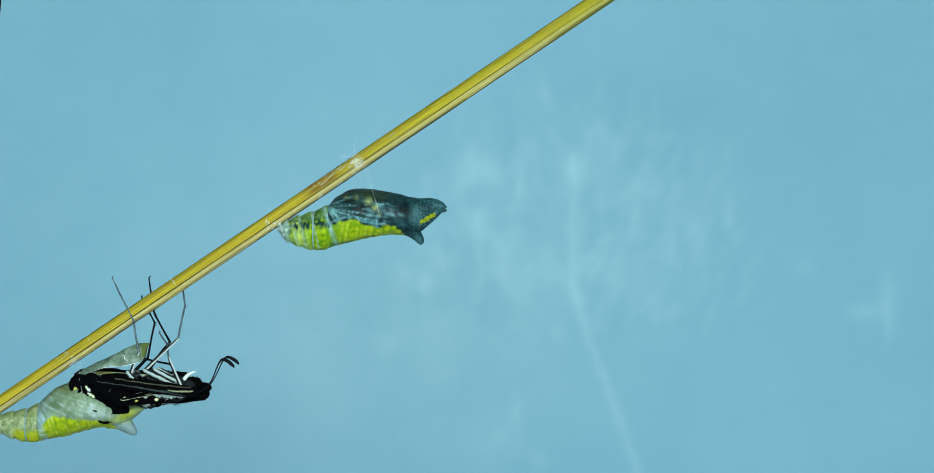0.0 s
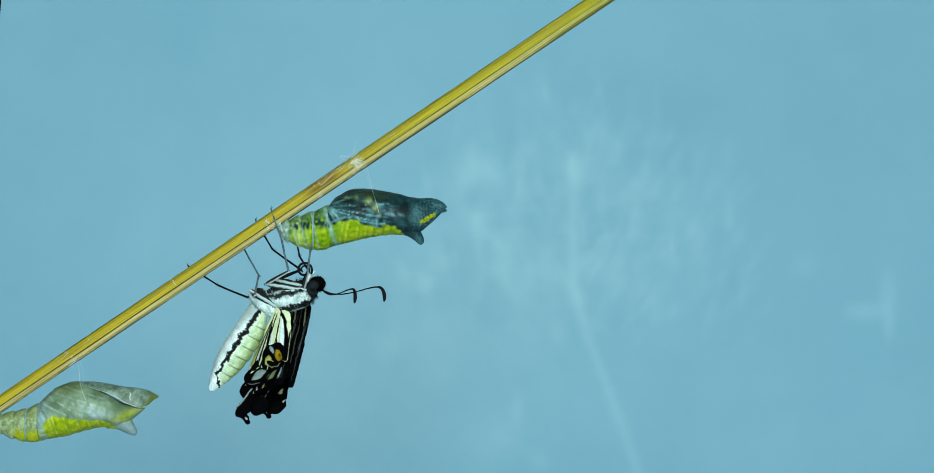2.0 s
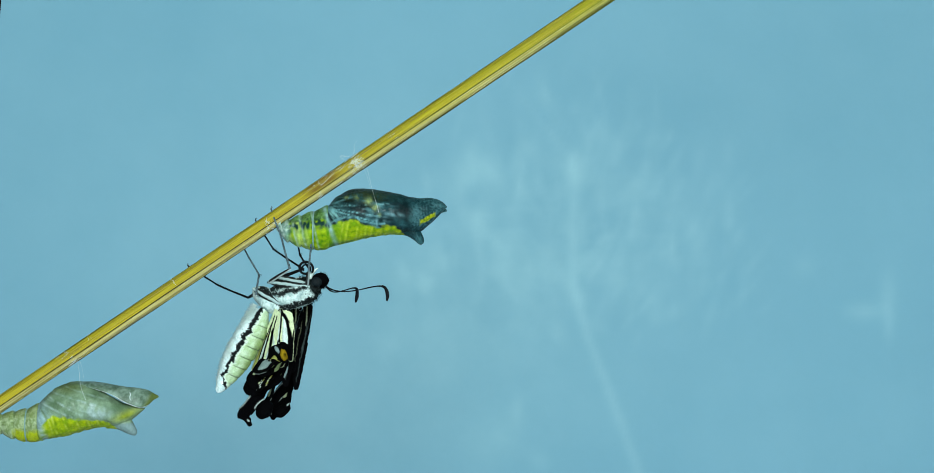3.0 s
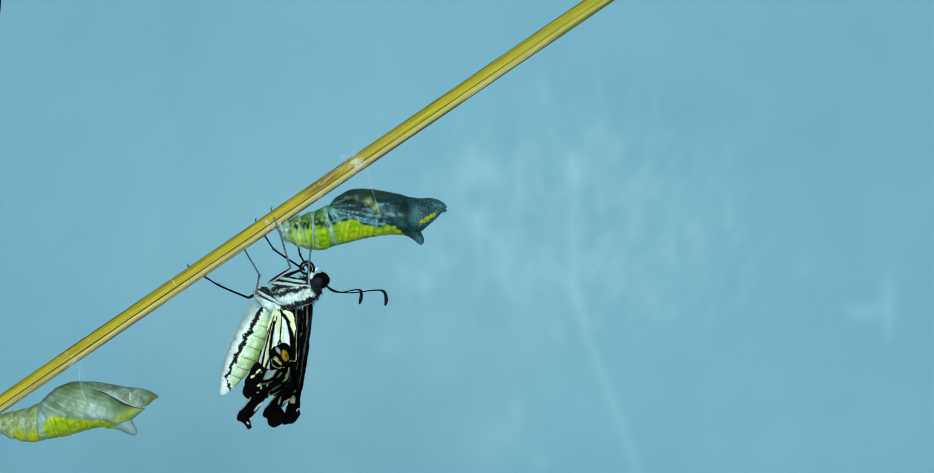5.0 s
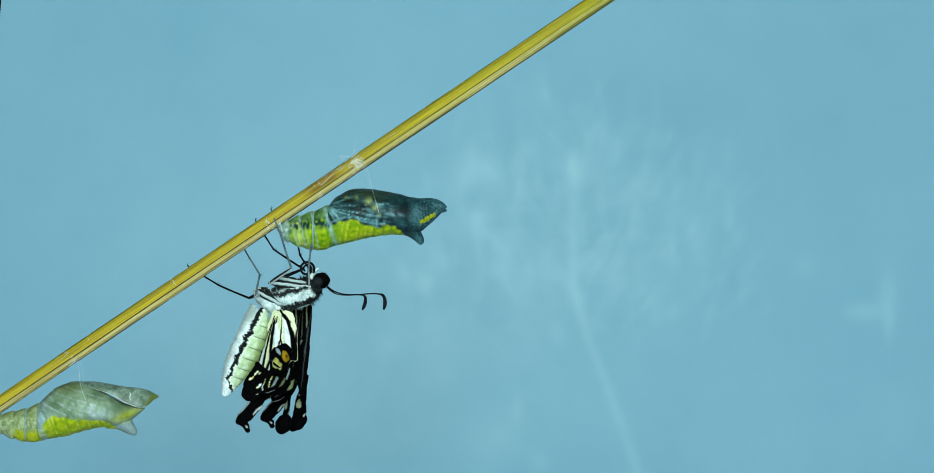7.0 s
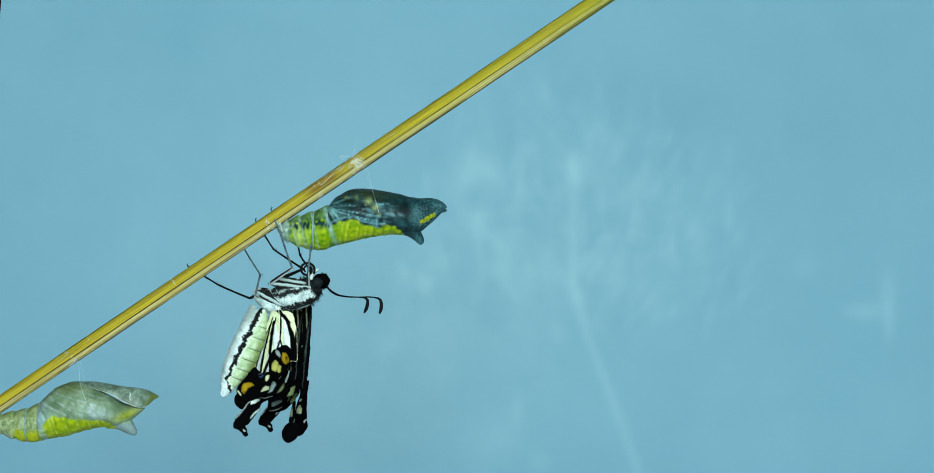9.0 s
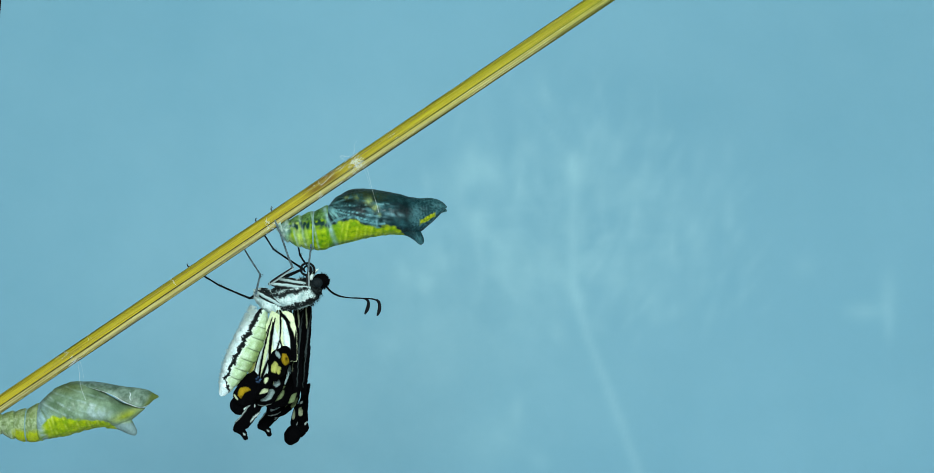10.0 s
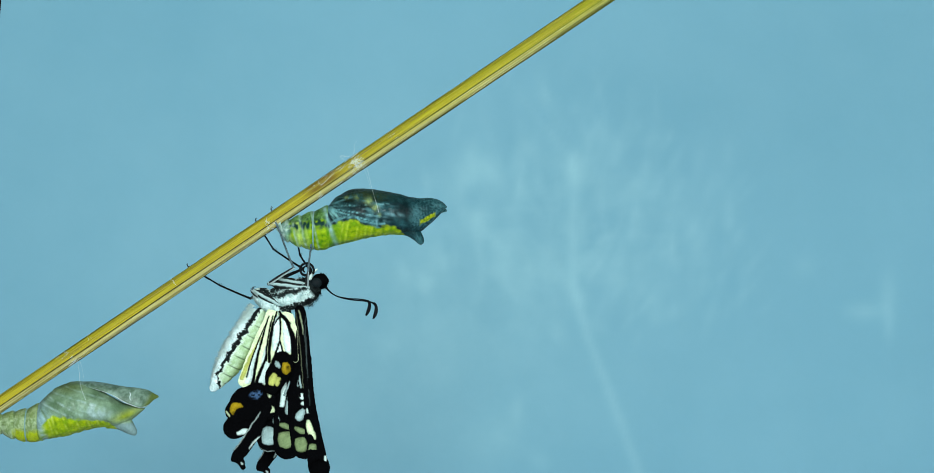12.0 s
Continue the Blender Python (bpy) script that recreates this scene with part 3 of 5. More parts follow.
def ripe_chrysalis():
    root = chrysalis(Matrix.Translation(at(458, 356, -2)), RIPE_RINGS, PUPA, ripe_tail_tone, "green chrysalis with dark wing cases hung under the stem")
    shell = part("wing_case", emboss(pupa_front(), lambda x: -12.0, ripe_relief), PUPA, root, "dark blue-grey wing case over yellow-green belly")
    pigment(shell, ripe_tone)
    pigment(part("spur", loft([(205, -26, -38, 10), (224, -20, -40, 14), (238, -18, -48, 13), (246, -28, -54.5, 9), (251, -38, -54, 5), (254, -45, -50, 1)], 40, 30, 0.06), PUPA, shell), ripe_tone)
    for d in (-7, 7):
        horn = part("horn", loft([(258, 22, 0, 8), (272, 18.5, 1, 7), (284, 14.5, 5, 4.5), (292, 10, 7, 1)], 24, 18, 0.06), PUPA, shell)
        horn.location = (0, d * U, 0 if d < 0 else -6 * U)
        pigment(horn, ripe_tone)


def shell_relief(x, y, z):
    above = min(1.0, max(0.0, (z - shell_belly(x)) / 3)) * min(1.0, max(0.0, (220 - x) / 8))
    vein = fan(x, y, z + 4)
    rib = sum(hump(x + 0.25 * (z + 40), r, 2.0) for r in (112, 125, 138, 152, 168, 184))
    return above * (1.2 + 1.5 * vein) + (1 - above) * 0.5 * rib * (x < 200) + 0.7 * lump(x, y, z, 0.12, 3)


def empty_chrysalis():
    """The shell that the butterfly left: its front is split and a flap of it stands off."""
    root = chrysalis(Matrix.Translation(at(-22, 674, -2)), EMPTY_RINGS, SHELL, shell_tail_tone, "empty yellow-green chrysalis shell with a split front")
    top = [(89, -3), (92, 0), (97, 5), (112, 19), (132, 29), (152, 33), (165, 31), (185, 22), (205, 10), (222, 1), (240, -5), (255, -8), (265, -11)]
    low = [-64, -66, -64, -61.5, -58, -52.5, -49, -44, -43, -41, -33, -21, -12.5]
    half = [31, 34, 36, 38, 40, 41, 40, 37, 32, 26, 19, 11, 3]
    shell = part("wing_case", emboss(loft([(x, t, b, h) for (x, t), b, h in zip(top, low, half)], 170, 100, 0.03), lambda x: -20.0, shell_relief), SHELL, root, "translucent grey-green wing case, split open")
    pigment(shell, shell_tone)
    pigment(part("spur", loft([(200, -30, -45, 10), (220, -26, -47, 13), (236, -24, -54, 13), (245, -34, -57, 9), (249, -42, -57, 5), (252, -48, -53, 1)], 40, 30, 0.06), SHELL, shell), shell_tone)
    bm = bmesh.new()
    rings = []
    for x, top_, low_, half_ in spline([(0, 1, -2, 6), (20, 6, 0, 14), (40, 6.5, -3, 20), (70, 3, -11, 22), (98, -2, -26, 22), (112, -3, -32, 20.5), (126, -5, -36, 18), (136, -8, -33, 13), (145, -12, -25, 8), (154, -17, -20, 2)], 90):
        pts = [Vector((x, -half_ * math.cos(a), low_ + (top_ - low_) * math.sin(a) + 1.8 * noise.noise(Vector((x * 0.07, a * 1.3, 2))))) * U for a in np.linspace(0, math.pi, 30)]
        pts += [Vector((x, -(half_ - 1.2) * math.cos(a), low_ + (top_ - low_ - 1.2) * math.sin(a) - 0.2 + 1.8 * noise.noise(Vector((x * 0.07, a * 1.3, 2))))) * U for a in np.linspace(math.pi, 0, 30)]
        rings.append(ring(bm, pts))
    lid = pigment(part("shell_flap", skin_rings(bm, rings), SHELL, root, "thin dry flap of the shell"), flap_tone)
    # pale tube added along the flap's edge in place of its highlight
    rim = [(30, -18, 0), (55, -21.5, -6), (80, -22, -14), (98, -22, -26), (112, -20.5, -32), (126, -18, -36.5), (137, -12.5, -33)]
    part("rim", tube(rim, [0.1, 0.25, 0.4, 0.55, 0.6, 0.5, 0.2], 6), SILK, lid, "pale rim that stands in for the edge highlight")
    part("crack", tube([(108, -21.5, -10), (111, -21.5, -14), (108, -22, -18), (111, -21.6, -24)], [0.3, 0.7, 0.7, 0.3], 6), SILK, lid, "pale crack")
    return root, lid


setting()
backdrop()
stem()
silk_patch(721, 0.45, 6.5, 80, 1, "thin pale silk pad spun over the stem")
silk_patch(700, -0.2, 18, 9, 5, "loose silk threads on the stem")
silk_patch(145, -0.3, 10, 13, 2, "worn silk threads on the stem")
silk_patch(545, -0.8, 6, 14, 3, "small silk button at the chrysalis tail")
silk_patch(800, 0.6, 5, 5, 7, "frayed silk wisp on the stem")
silk_patch(188, 1.3, 2.5, 9, 21, "small white silk tuft on the stem")
silk_patch(356, 1.3, 2.0, 6, 22, "small white silk tuft on the stem")
silk_patch(795, 1.25, 2.5, 7, 23, "small white silk tuft on the stem")
silk_patch(648, -0.2, 8, 7, 24, "loose silk threads beside the brown scar")
thread([(578, -8, -268), (571, -9, -264), (574, -9, -261), (582, -8, -264), (588, -8, -262)], 0.3, "loose curl of white silk on the stem")
thread([(592, -6, -262), (596, -7, -252), (594, -7, -244), (600, -7, -236)], 0.12, "loose fine silk strand on the stem")
thread([(606, -10, -270), (610, -12, -278), (611, -13, -284)], 0.3, "frayed end of white silk on the stem")
thread([(606, 0, -268), (617, -16, -282), (623, -36, -305), (628, -43, -325), (636, -43, -350), (639, -40, -366)], 0.15, "fine white silk girdle thread round the chrysalis")
thread([(600, 10, -268), (612, 20, -285), (622, 30, -318), (622, 40, -340)], 0.10, "fine white silk girdle thread behind the chrysalis")
thread([(131, -8, -605), (136, -20, -620), (140, -36, -645), (150, -42, -668)], 0.2, "fine white silk girdle thread over the empty shell")
thread([(133, 6, -605), (137, 14, -625), (139, 22, -650), (139, 28, -670)], 0.12, "fine white silk girdle thread behind the empty shell")
ripe_chrysalis()
EMPTY, FLAP = empty_chrysalis()


# ---- the butterfly ----
TIMES = [0, 0.1, 0.2, 0.3, 0.4, 0.5, 0.6, 0.7, 0.8, 0.9, 1.0, 1.2, 1.5, 2.0, 2.5, 3.0, 4.0, 5.0, 5.5, 6.5, 7.0, 7.4, 7.8, 8.2, 8.6, 9.0, 9.5, 10.0, 10.5, 11.0, 11.3, 11.6, 12.0]


def glide(rows, t):
    """Values of rows (time, values...) at t."""
    r = np.array(rows, float)
    return np.array([np.interp(t, r[:, 0], r[:, c]) for c in range(1, r.shape[1])])


HEAD = [(0, 325, 645, 19), (0.1, 329, 638, 18), (0.2, 334, 630, 16), (0.3, 354, 612, 11), (0.4, 368, 600, 7), (0.5, 410, 567, 0), (0.6, 437, 547, 0),
        (0.7, 472, 527, 0), (0.8, 498, 512, 0), (0.9, 513, 505, 0), (1.0, 529, 498, 2), (1.2, 528, 489, 4), (1.5, 527, 482, 4), (2.5, 537, 471, 1),
        (5.5, 539, 470, 0), (9.5, 539, 472, 0), (12, 537, 472, 0)]
BACK = (-57, 18)     # from the head to the middle of the chest


def body_pose(t):
    u, v, a = glide(HEAD, t)
    return Matrix.Translation(at(u, v)) @ Matrix.Rotation(radians(a), 4, "Y") @ Matrix.Translation(Vector((BACK[0], 0, -BACK[1])) * U)


def in_body(t, u, v, d=0.0):
    """The place of a point of the body, given from the head's middle as the body hangs at the end."""
    hu, hv, a = glide(HEAD, t)
    return Matrix.Translation(at(hu, hv)) @ Matrix.Rotation(radians(a), 4, "Y") @ (Vector((u, d, -v)) * U)


def frame_of(p, q):
    """A pose at p with its x axis towards q and its y axis as level as can be."""
    x = (q - p).normalized()
    y = Vector((0, 1, 0)) - x * x.y
    y = y.normalized() if y.length > 1e-4 else Vector((0, 0, 1))
    z = x.cross(y)
    m = Matrix((x, y, z)).transposed().to_4x4()
    return Matrix.Translation(p) @ m


def reach(p, u, v, length, side):
    """The end of a stiff piece of that length from p, seen at u, v: what it lacks it makes up in depth."""
    flat = at(u, v, p.y / U)
    w = (flat - p)
    if w.length > length * U:
        return p + w * (length * U / w.length)
    miss = (length * U) ** 2 - w.length_squared
    return flat + Vector((0, side * math.sqrt(miss), 0))


class Mover:
    """The poses of one part over time, in the world; keyed in its parent's space at the end."""
    made = {}

    def __init__(self, ob, fn):
        self.ob, self.fn = ob, fn
        Mover.made[ob.name] = self


butterfly = new("swallowtail_butterfly")
tagged(butterfly, "black and cream swallowtail butterfly hanging from the stem", "butterfly")
Mover(butterfly, body_pose)


def moving(name, bm, material, fn, parent=None, label="", smooth=True):
    ob = part(name, bm, material, parent or butterfly, label, smooth)
    Mover(ob, fn)
    return ob


def hairs(bm, count, place, length, radius, seed, spread=0.35):
    """Short tapering hairs; place(rng) gives a root and a direction in plan units."""
    rng = random.Random(seed)
    for _ in range(count):
        p, d = place(rng)
        p, d = Vector(p), Vector(d).normalized()
        d = (d + Vector((rng.gauss(0, spread), rng.gauss(0, spread), rng.gauss(0, spread)))).normalized()
        k = length * rng.uniform(0.5, 1.2)
        s = d.cross(Vector((0.3, 0.5, 0.8))).normalized() * radius
        o = d.cross(s).normalized() * radius
        base = [bm.verts.new((p + x) * U) for x in (s, -0.5 * s + 0.87 * o, -0.5 * s - 0.87 * o)]
        tip = bm.verts.new((p + d * k + Vector((0, 0, -k * 0.1))) * U)
        for i in range(3):
            bm.faces.new((base[i], base[(i + 1) % 3], tip))
    return bm


def fur_on(stations, rng, x0, x1):
    """A random place on the skin of a lofted body, with the way its fur lies (backwards and outwards)."""
    s = np.array(stations, float)
    x = rng.uniform(x0, x1)
    top, low, half = (np.interp(x, s[:, 0], s[:, c]) for c in (1, 2, 3))
    a = rng.uniform(0, 2 * math.pi)
    p = (x, math.cos(a) * half, (top + low) / 2 + math.sin(a) * (top - low) / 2)
    return p, (0.2, math.cos(a), math.sin(a))


# chest: x towards the head
MESO = [(-46, 6, -6, 4), (-40, 15, -12, 11), (-25, 22, -20, 20), (0, 24, -26, 24), (20, 22, -25, 22), (36, 17, -18, 15), (46, 10, -9, 8)]
META = [(-36, 5, -6, 4), (-28, 11, -12, 10), (-8, 16, -16, 17), (14, 17, -17, 18), (30, 12, -12, 12), (38, 5, -5, 5)]


def chest_tone(x, y, z):
    """Front chest: a broad pale side between wavy black belts, black towards the neck."""
    mid, fine = lump(x, y, z, 0.09, 60), lump(x, y, z, 0.32, 64)
    w = z + 4 * mid + 3.5 * fine
    pale = blend((0.26, 0.38, 0.38), (0.60, 0.73, 0.71), 0.55 + mid + 0.8 * fine)
    black = blend((0.002, 0.003, 0.003), (0.02, 0.03, 0.03), 0.4 + fine)
    tone = pale
    for level, half, lean in ((-20, 4.5, 0.05), (5.5, 3.2, -0.02), (17, 4.5, 0.0)):
        tone = blend(black, tone, (abs(w - level - lean * x) - half) / 2.0)
    return blend(tone, black, (x - 24 - 6 * mid - 0.25 * (8 - z)) / 6)


def rear_tone(x, y, z):
    """Rear chest: pale, with a black belt along its upper rim and another across."""
    mid, fine = lump(x, y, z, 0.09, 70), lump(x, y, z, 0.32, 74)
    w = z + 3.5 * mid + 3 * fine
    pale = blend((0.26, 0.38, 0.38), (0.60, 0.73, 0.71), 0.55 + mid + 0.8 * fine)
    black = blend((0.002, 0.003, 0.003), (0.02, 0.03, 0.03), 0.4 + fine)
    tone = blend(black, pale, (abs(w + 8 + 0.10 * x) - 4.0) / 2.0)
    return blend(tone, black, (-27 - x + 5 * mid) / 4)


def chest():
    meso = moving("thorax", loft(MESO, 110, 70, 0.05), CHEST, lambda t: frame_of(in_body(t, -44, 22), in_body(t, 0, 8)), label="black and white banded furry thorax")
    meta = moving("rear_thorax", loft(META, 90, 60, 0.05), CHEST, lambda t: frame_of(in_body(t, -80, 38), in_body(t, -108, 18)))
    pigment(meso, chest_tone)
    pigment(meta, rear_tone)
    part("fur", hairs(bmesh.new(), 260, lambda r: fur_on(MESO, r, -40, 14), 5, 0.3, 1), FUR, meso, "short pale fur")
    part("fur", hairs(bmesh.new(), 560, lambda r: fur_on(MESO, r, 16, 44), 7.5, 0.35, 2), BLACK, meso, "short black fur round the neck")
    part("fur", hairs(bmesh.new(), 260, lambda r: fur_on(META, r, -34, 34), 5, 0.3, 3), FUR, meta, "short pale fur")


def coxae():
    """The broad upper joints of the legs, banded black and white, lying along the chest."""
    for side in (-1, 1):
        for p, w, rad in (((-84, 3), (-16, 11), 7.5), ((-68, -4), (-24, 4), 5.0), ((-110, 15), (-66, 40), 6.5)):
            n = math.hypot(w[0] - p[0], w[1] - p[1])
            moving("coxa", tube([(-2, 0, 0), (n * 0.12, 0, 0), (n * 0.5, 0, 0), (n, 0, 0)], [1.5, rad * 0.8, rad, rad * 0.5], 12), COXA,
                   lambda t, p=p, w=w, s=side: frame_of(in_body(t, *p, s * 19), in_body(t, *w, s * 15)))


def head():
    skull = moving("head", loft([(-14, 4, -4, 4), (-9, 10, -10, 11), (0, 12.5, -12.5, 13.5), (8, 10.5, -10.5, 12), (13, 5.5, -6, 6), (15, 2, -2, 2)], 20, 22, 0.06), BLACK,
                   lambda t: frame_of(in_body(t, 0, 0), in_body(t, 10, -1)), label="small black head")
    for side in (-1, 1):
        bm = bmesh.new()
        bmesh.ops.create_icosphere(bm, subdivisions=3, radius=1.0)
        bmesh.ops.scale(bm, vec=Vector((10.5, 5, 8.5)) * U, verts=bm.verts)
        bmesh.ops.translate(bm, vec=Vector((-6, side * 11.2, -2)) * U, verts=bm.verts)
        part("eye", bm, EYE_BLACK, skull, "large dark compound eye")
        part("palp", tube([(-18, side * 6, -4), (-16, side * 7, 8), (-9, side * 7, 17), (-2, side * 6, 21)], [4, 3.6, 2.6, 0.6], 8), WHITE, skull, "pale hairy palp")
    part("fur", hairs(bmesh.new(), 700, lambda r: ((lambda a, b: ((math.cos(a) * 11.6 * math.cos(b), 12.6 * math.sin(b), 11.6 * math.sin(a) * math.cos(b)),
                                                                  (math.cos(a), math.sin(b), math.sin(a))))(r.uniform(-2.6, 1.4), r.uniform(-1.3, 1.3))),
                      6, 0.35, 4), BLACK, skull, "short black fur")
    # tongue: a spiral on the throat, tucked away at first
    pts = []
    for s in np.linspace(0, 1, 40):
        a, r = -0.6 + s * 3.5 * math.pi, 13 - 8.5 * s
        pts.append((math.cos(a) * r, s * 2.5, math.sin(a) * r))
    tuck = [(0, -34, 14, 40), (0.4, -34, 12, 40), (0.5, -44, -30, 0), (0.6, -40, -46, 0), (0.7, -38, -40, 0), (0.8, -28, -34, 0), (1.0, -22, -26, -6), (1.5, -18, -26, -6),
            (2.5, -24, -20, -4), (12, -22, -19, -4)]

    def tongue(t):
        u, v, a = glide(tuck, t)
        return frame_of(in_body(t, u, v, -14), in_body(t, u + 10, v + a * 0.1, -14))
    moving("proboscis", tube(pts, [2.0] * 30 + [1.5] * 10, 8), LEG_DARK, tongue, label="coiled black proboscis")


FEELERS = {   # time, way of the tip from the root (right, down), for each antenna
    1: [(0, 58, -46), (0.2, 72, -36), (0.4, 42, -50), (0.5, 62, -40), (0.6, 76, -8), (0.7, 80, -8), (0.8, 76, -14), (1.0, 74, 10), (1.5, 54, 12), (2.5, 46, 18), (5.5, 54, 26),
        (7.0, 58, 36), (9.5, 62, 42), (12, 66, 46)],
    -1: [(0, 66, -48), (0.2, 78, -40), (0.4, 84, -8), (0.5, 74, -8), (0.6, 84, 0), (0.7, 92, -18), (0.8, 86, -16), (1.0, 104, 14), (1.5, 104, 16), (2.5, 104, 22), (5.5, 98, 34),
         (7.0, 96, 38), (9.5, 88, 44), (12, 82, 50)]}


def antennae():
    for side in (1, -1):
        pts = [(0, 0, 0), (12, 0, -5.5), (30, 0, -8), (55, 0, -4), (80, 0, 3), (95, 0, 5), (101, 0, 1)]
        club = [(95, 0, 5), (101, 0, 3), (105, 0, -5), (106, 0, -13), (105, 0, -20)]

        def where(t, side=side):
            u, v = glide(FEELERS[side], t)
            p = in_body(t, 10, 10, side * 4)
            way = math.hypot(u, v)
            turn = math.atan2(v, math.hypot(u, 0.01)) - radians(11)
            yaw = math.acos(min(way / 107.0, 1.0)) * side
            return Matrix.Translation(p) @ Matrix.Rotation(turn, 4, "Y") @ Matrix.Rotation(yaw, 4, "Z")
        ob = moving("antenna", tube(pts, [1.8, 1.25, 1.05, 1.0, 1.1, 1.4, 1.8], 8), LEG_DARK, where, label="thin black antenna")
        part("antenna_club", tube(club, [1.6, 2.4, 3.1, 3.2, 1.4], 10), LEG_DARK, ob, "thick bent club")


def abdomen():
    tip = [(0, -205, 40), (0.4, -192, 76), (0.5, -195, 118), (0.6, -202, 148), (0.7, -191, 171), (0.8, -165, 193), (1.0, -176, 170), (1.5, -183, 170), (2.5, -174, 187), (5.5, -166, 196),
           (7, -164, 196), (9.5, -167, 195), (10.5, -170, 193), (12, -180, 181)]
    base = [(0, -96, 14), (0.4, -94, 36), (0.5, -86, 42), (0.8, -88, 46), (1.5, -92, 50), (2.5, -96, 57), (10.5, -99, 58), (12, -101, 57)]

    def where(t):
        hu, hv, _ = glide(HEAD, t)
        bu, bv = glide(base, t)
        tu, tv = glide(tip, t)
        return frame_of(at(hu + bu, hv + bv, 2), at(hu + tu, hv + tv, 2))
    shape = [(-12, 4, -6, 6), (-4, 9, -12, 11), (10, 17, -19, 18), (26, 22.5, -24, 22), (44, 25, -25.5, 23), (75, 25, -24, 23), (105, 21, -20, 19), (130, 13.5, -13, 13), (143, 8.5, -8, 8), (150, 4, -4, 3), (152, 1, -1, 1)]
    joints_x = (18, 38, 58, 78, 97, 114, 129)

    def tone(x, y, z):
        mid, fine = lump(x, y, z, 0.11, 40), lump(x, y, z, 0.33, 44)
        level = z / 50 + 0.5 + 0.025 * math.sin(x * 0.33) * (x > 30) + 0.05 * mid + 0.075 * fine
        level -= 0.45 * max(0.0, x - 122) / 22
        white = blend((0.52, 0.66, 0.68), (0.76, 0.87, 0.87), 0.55 + mid + fine)
        green = blend((0.35, 0.49, 0.27), (0.50, 0.63, 0.44), 0.5 + mid + 0.6 * fine)
        green = blend(green, (0.60, 0.72, 0.62), (0.54 - level) / 0.06)
        green = blend(green, (0.26, 0.37, 0.13), (level - 0.72) / 0.2)
        for j in joints_x:
            green = blend(green, (0.09, 0.14, 0.07), 0.8 * hump(x + 0.10 * z, j, 1.0) * min(1.0, max(0.0, (level - 0.52) / 0.1)))
        half = 0.075 - 0.03 * max(0.0, x - 60) / 70
        tone_ = white if level < 0.38 else green
        return blend((0.003, 0.005, 0.005), tone_, (abs(level - 0.38) - half) / 0.02)
    body = moving("abdomen", loft(shape, 190, 90, 0.05, [(x, 1.8, 0.07) for x in joints_x]), ABDOMEN, where, label="plump pale green abdomen with a black side stripe")
    pigment(body, tone)
    part("fur", hairs(bmesh.new(), 2200, lambda r: (lambda x, a, k: ((x, -math.cos(a) * 20 * k, -math.sin(a) * 21 * k), (0.5, -math.cos(a), -math.sin(a))))(
        *(lambda x: (x, r.uniform(0.5, 2.4), math.sin(min(1, (150 - x) / 80) * 1.5)))(r.uniform(-8, 132))), 8.5, 0.38, 6), WHITE, body, "fine white fuzz")


# legs: side (1 near the camera), hip from the head, lengths of the three joints, and the places of knee, ankle and foot over time
HIND_LEG_FAR = [(0, 278, 570, 262, 530, 232, 500), (0.4, 295, 575, 255, 545, 215, 510), (0.5, 318, 557, 265, 540, 210, 510), (0.6, 325, 557, 285, 535, 232, 502),
    (0.7, 340, 552, 290, 533, 232, 502), (0.8, 345, 537, 290, 525, 228, 505), (0.9, 400, 498, 350, 480, 300, 455), (1.0, 412, 500, 368, 478, 313, 447), (12, 417, 502, 370, 478, 313, 447)]
HIND_LEG = [(0, 243, 565, 222, 525, 185, 467), (0.4, 290, 582, 245, 590, 210, 595), (0.5, 310, 574, 260, 558, 200, 535), (0.6, 335, 555, 315, 540, 297, 523),
    (0.7, 365, 547, 325, 530, 278, 495), (0.8, 395, 552, 375, 557, 350, 562), (0.9, 425, 515, 415, 480, 392, 445), (1.0, 428, 500, 424, 468, 392, 430), (1.5, 430, 494, 430, 464, 403, 416),
    (2.5, 434, 494, 431, 462, 403, 416), (11.5, 433, 494, 434, 462, 403, 416), (11.8, 426, 490, 421, 487, 418, 486), (12, 426, 487, 420, 484, 417, 488)]
MID_LEG_FAR = [(0, 282, 575, 264, 525, 248, 467), (0.4, 340, 548, 320, 510, 300, 465), (0.5, 350, 535, 305, 505, 278, 468), (0.6, 355, 525, 310, 500, 278, 468),
    (0.7, 388, 510, 320, 485, 268, 472), (0.8, 460, 440, 447, 405, 427, 370), (0.9, 480, 455, 450, 410, 427, 370), (1.0, 500, 460, 458, 420, 427, 370), (1.5, 500, 455, 458, 418, 427, 370),
    (2.5, 507, 452, 461, 418, 427, 370), (12, 507, 452, 461, 418, 427, 370)]
MID_LEG = [(0, 311, 557, 306, 515, 300, 465), (0.4, 363, 528, 360, 495, 350, 457), (0.5, 410, 505, 430, 460, 450, 408), (0.6, 420, 485, 418, 440, 408, 385),
    (0.7, 445, 475, 425, 440, 410, 385), (0.8, 467, 462, 435, 430, 410, 385), (0.9, 480, 462, 450, 415, 440, 370), (1.0, 488, 465, 470, 410, 452, 350), (1.5, 487, 458, 470, 405, 452, 350),
    (2.5, 491, 451, 470, 402, 452, 350), (12, 497, 449, 471, 402, 452, 350)]
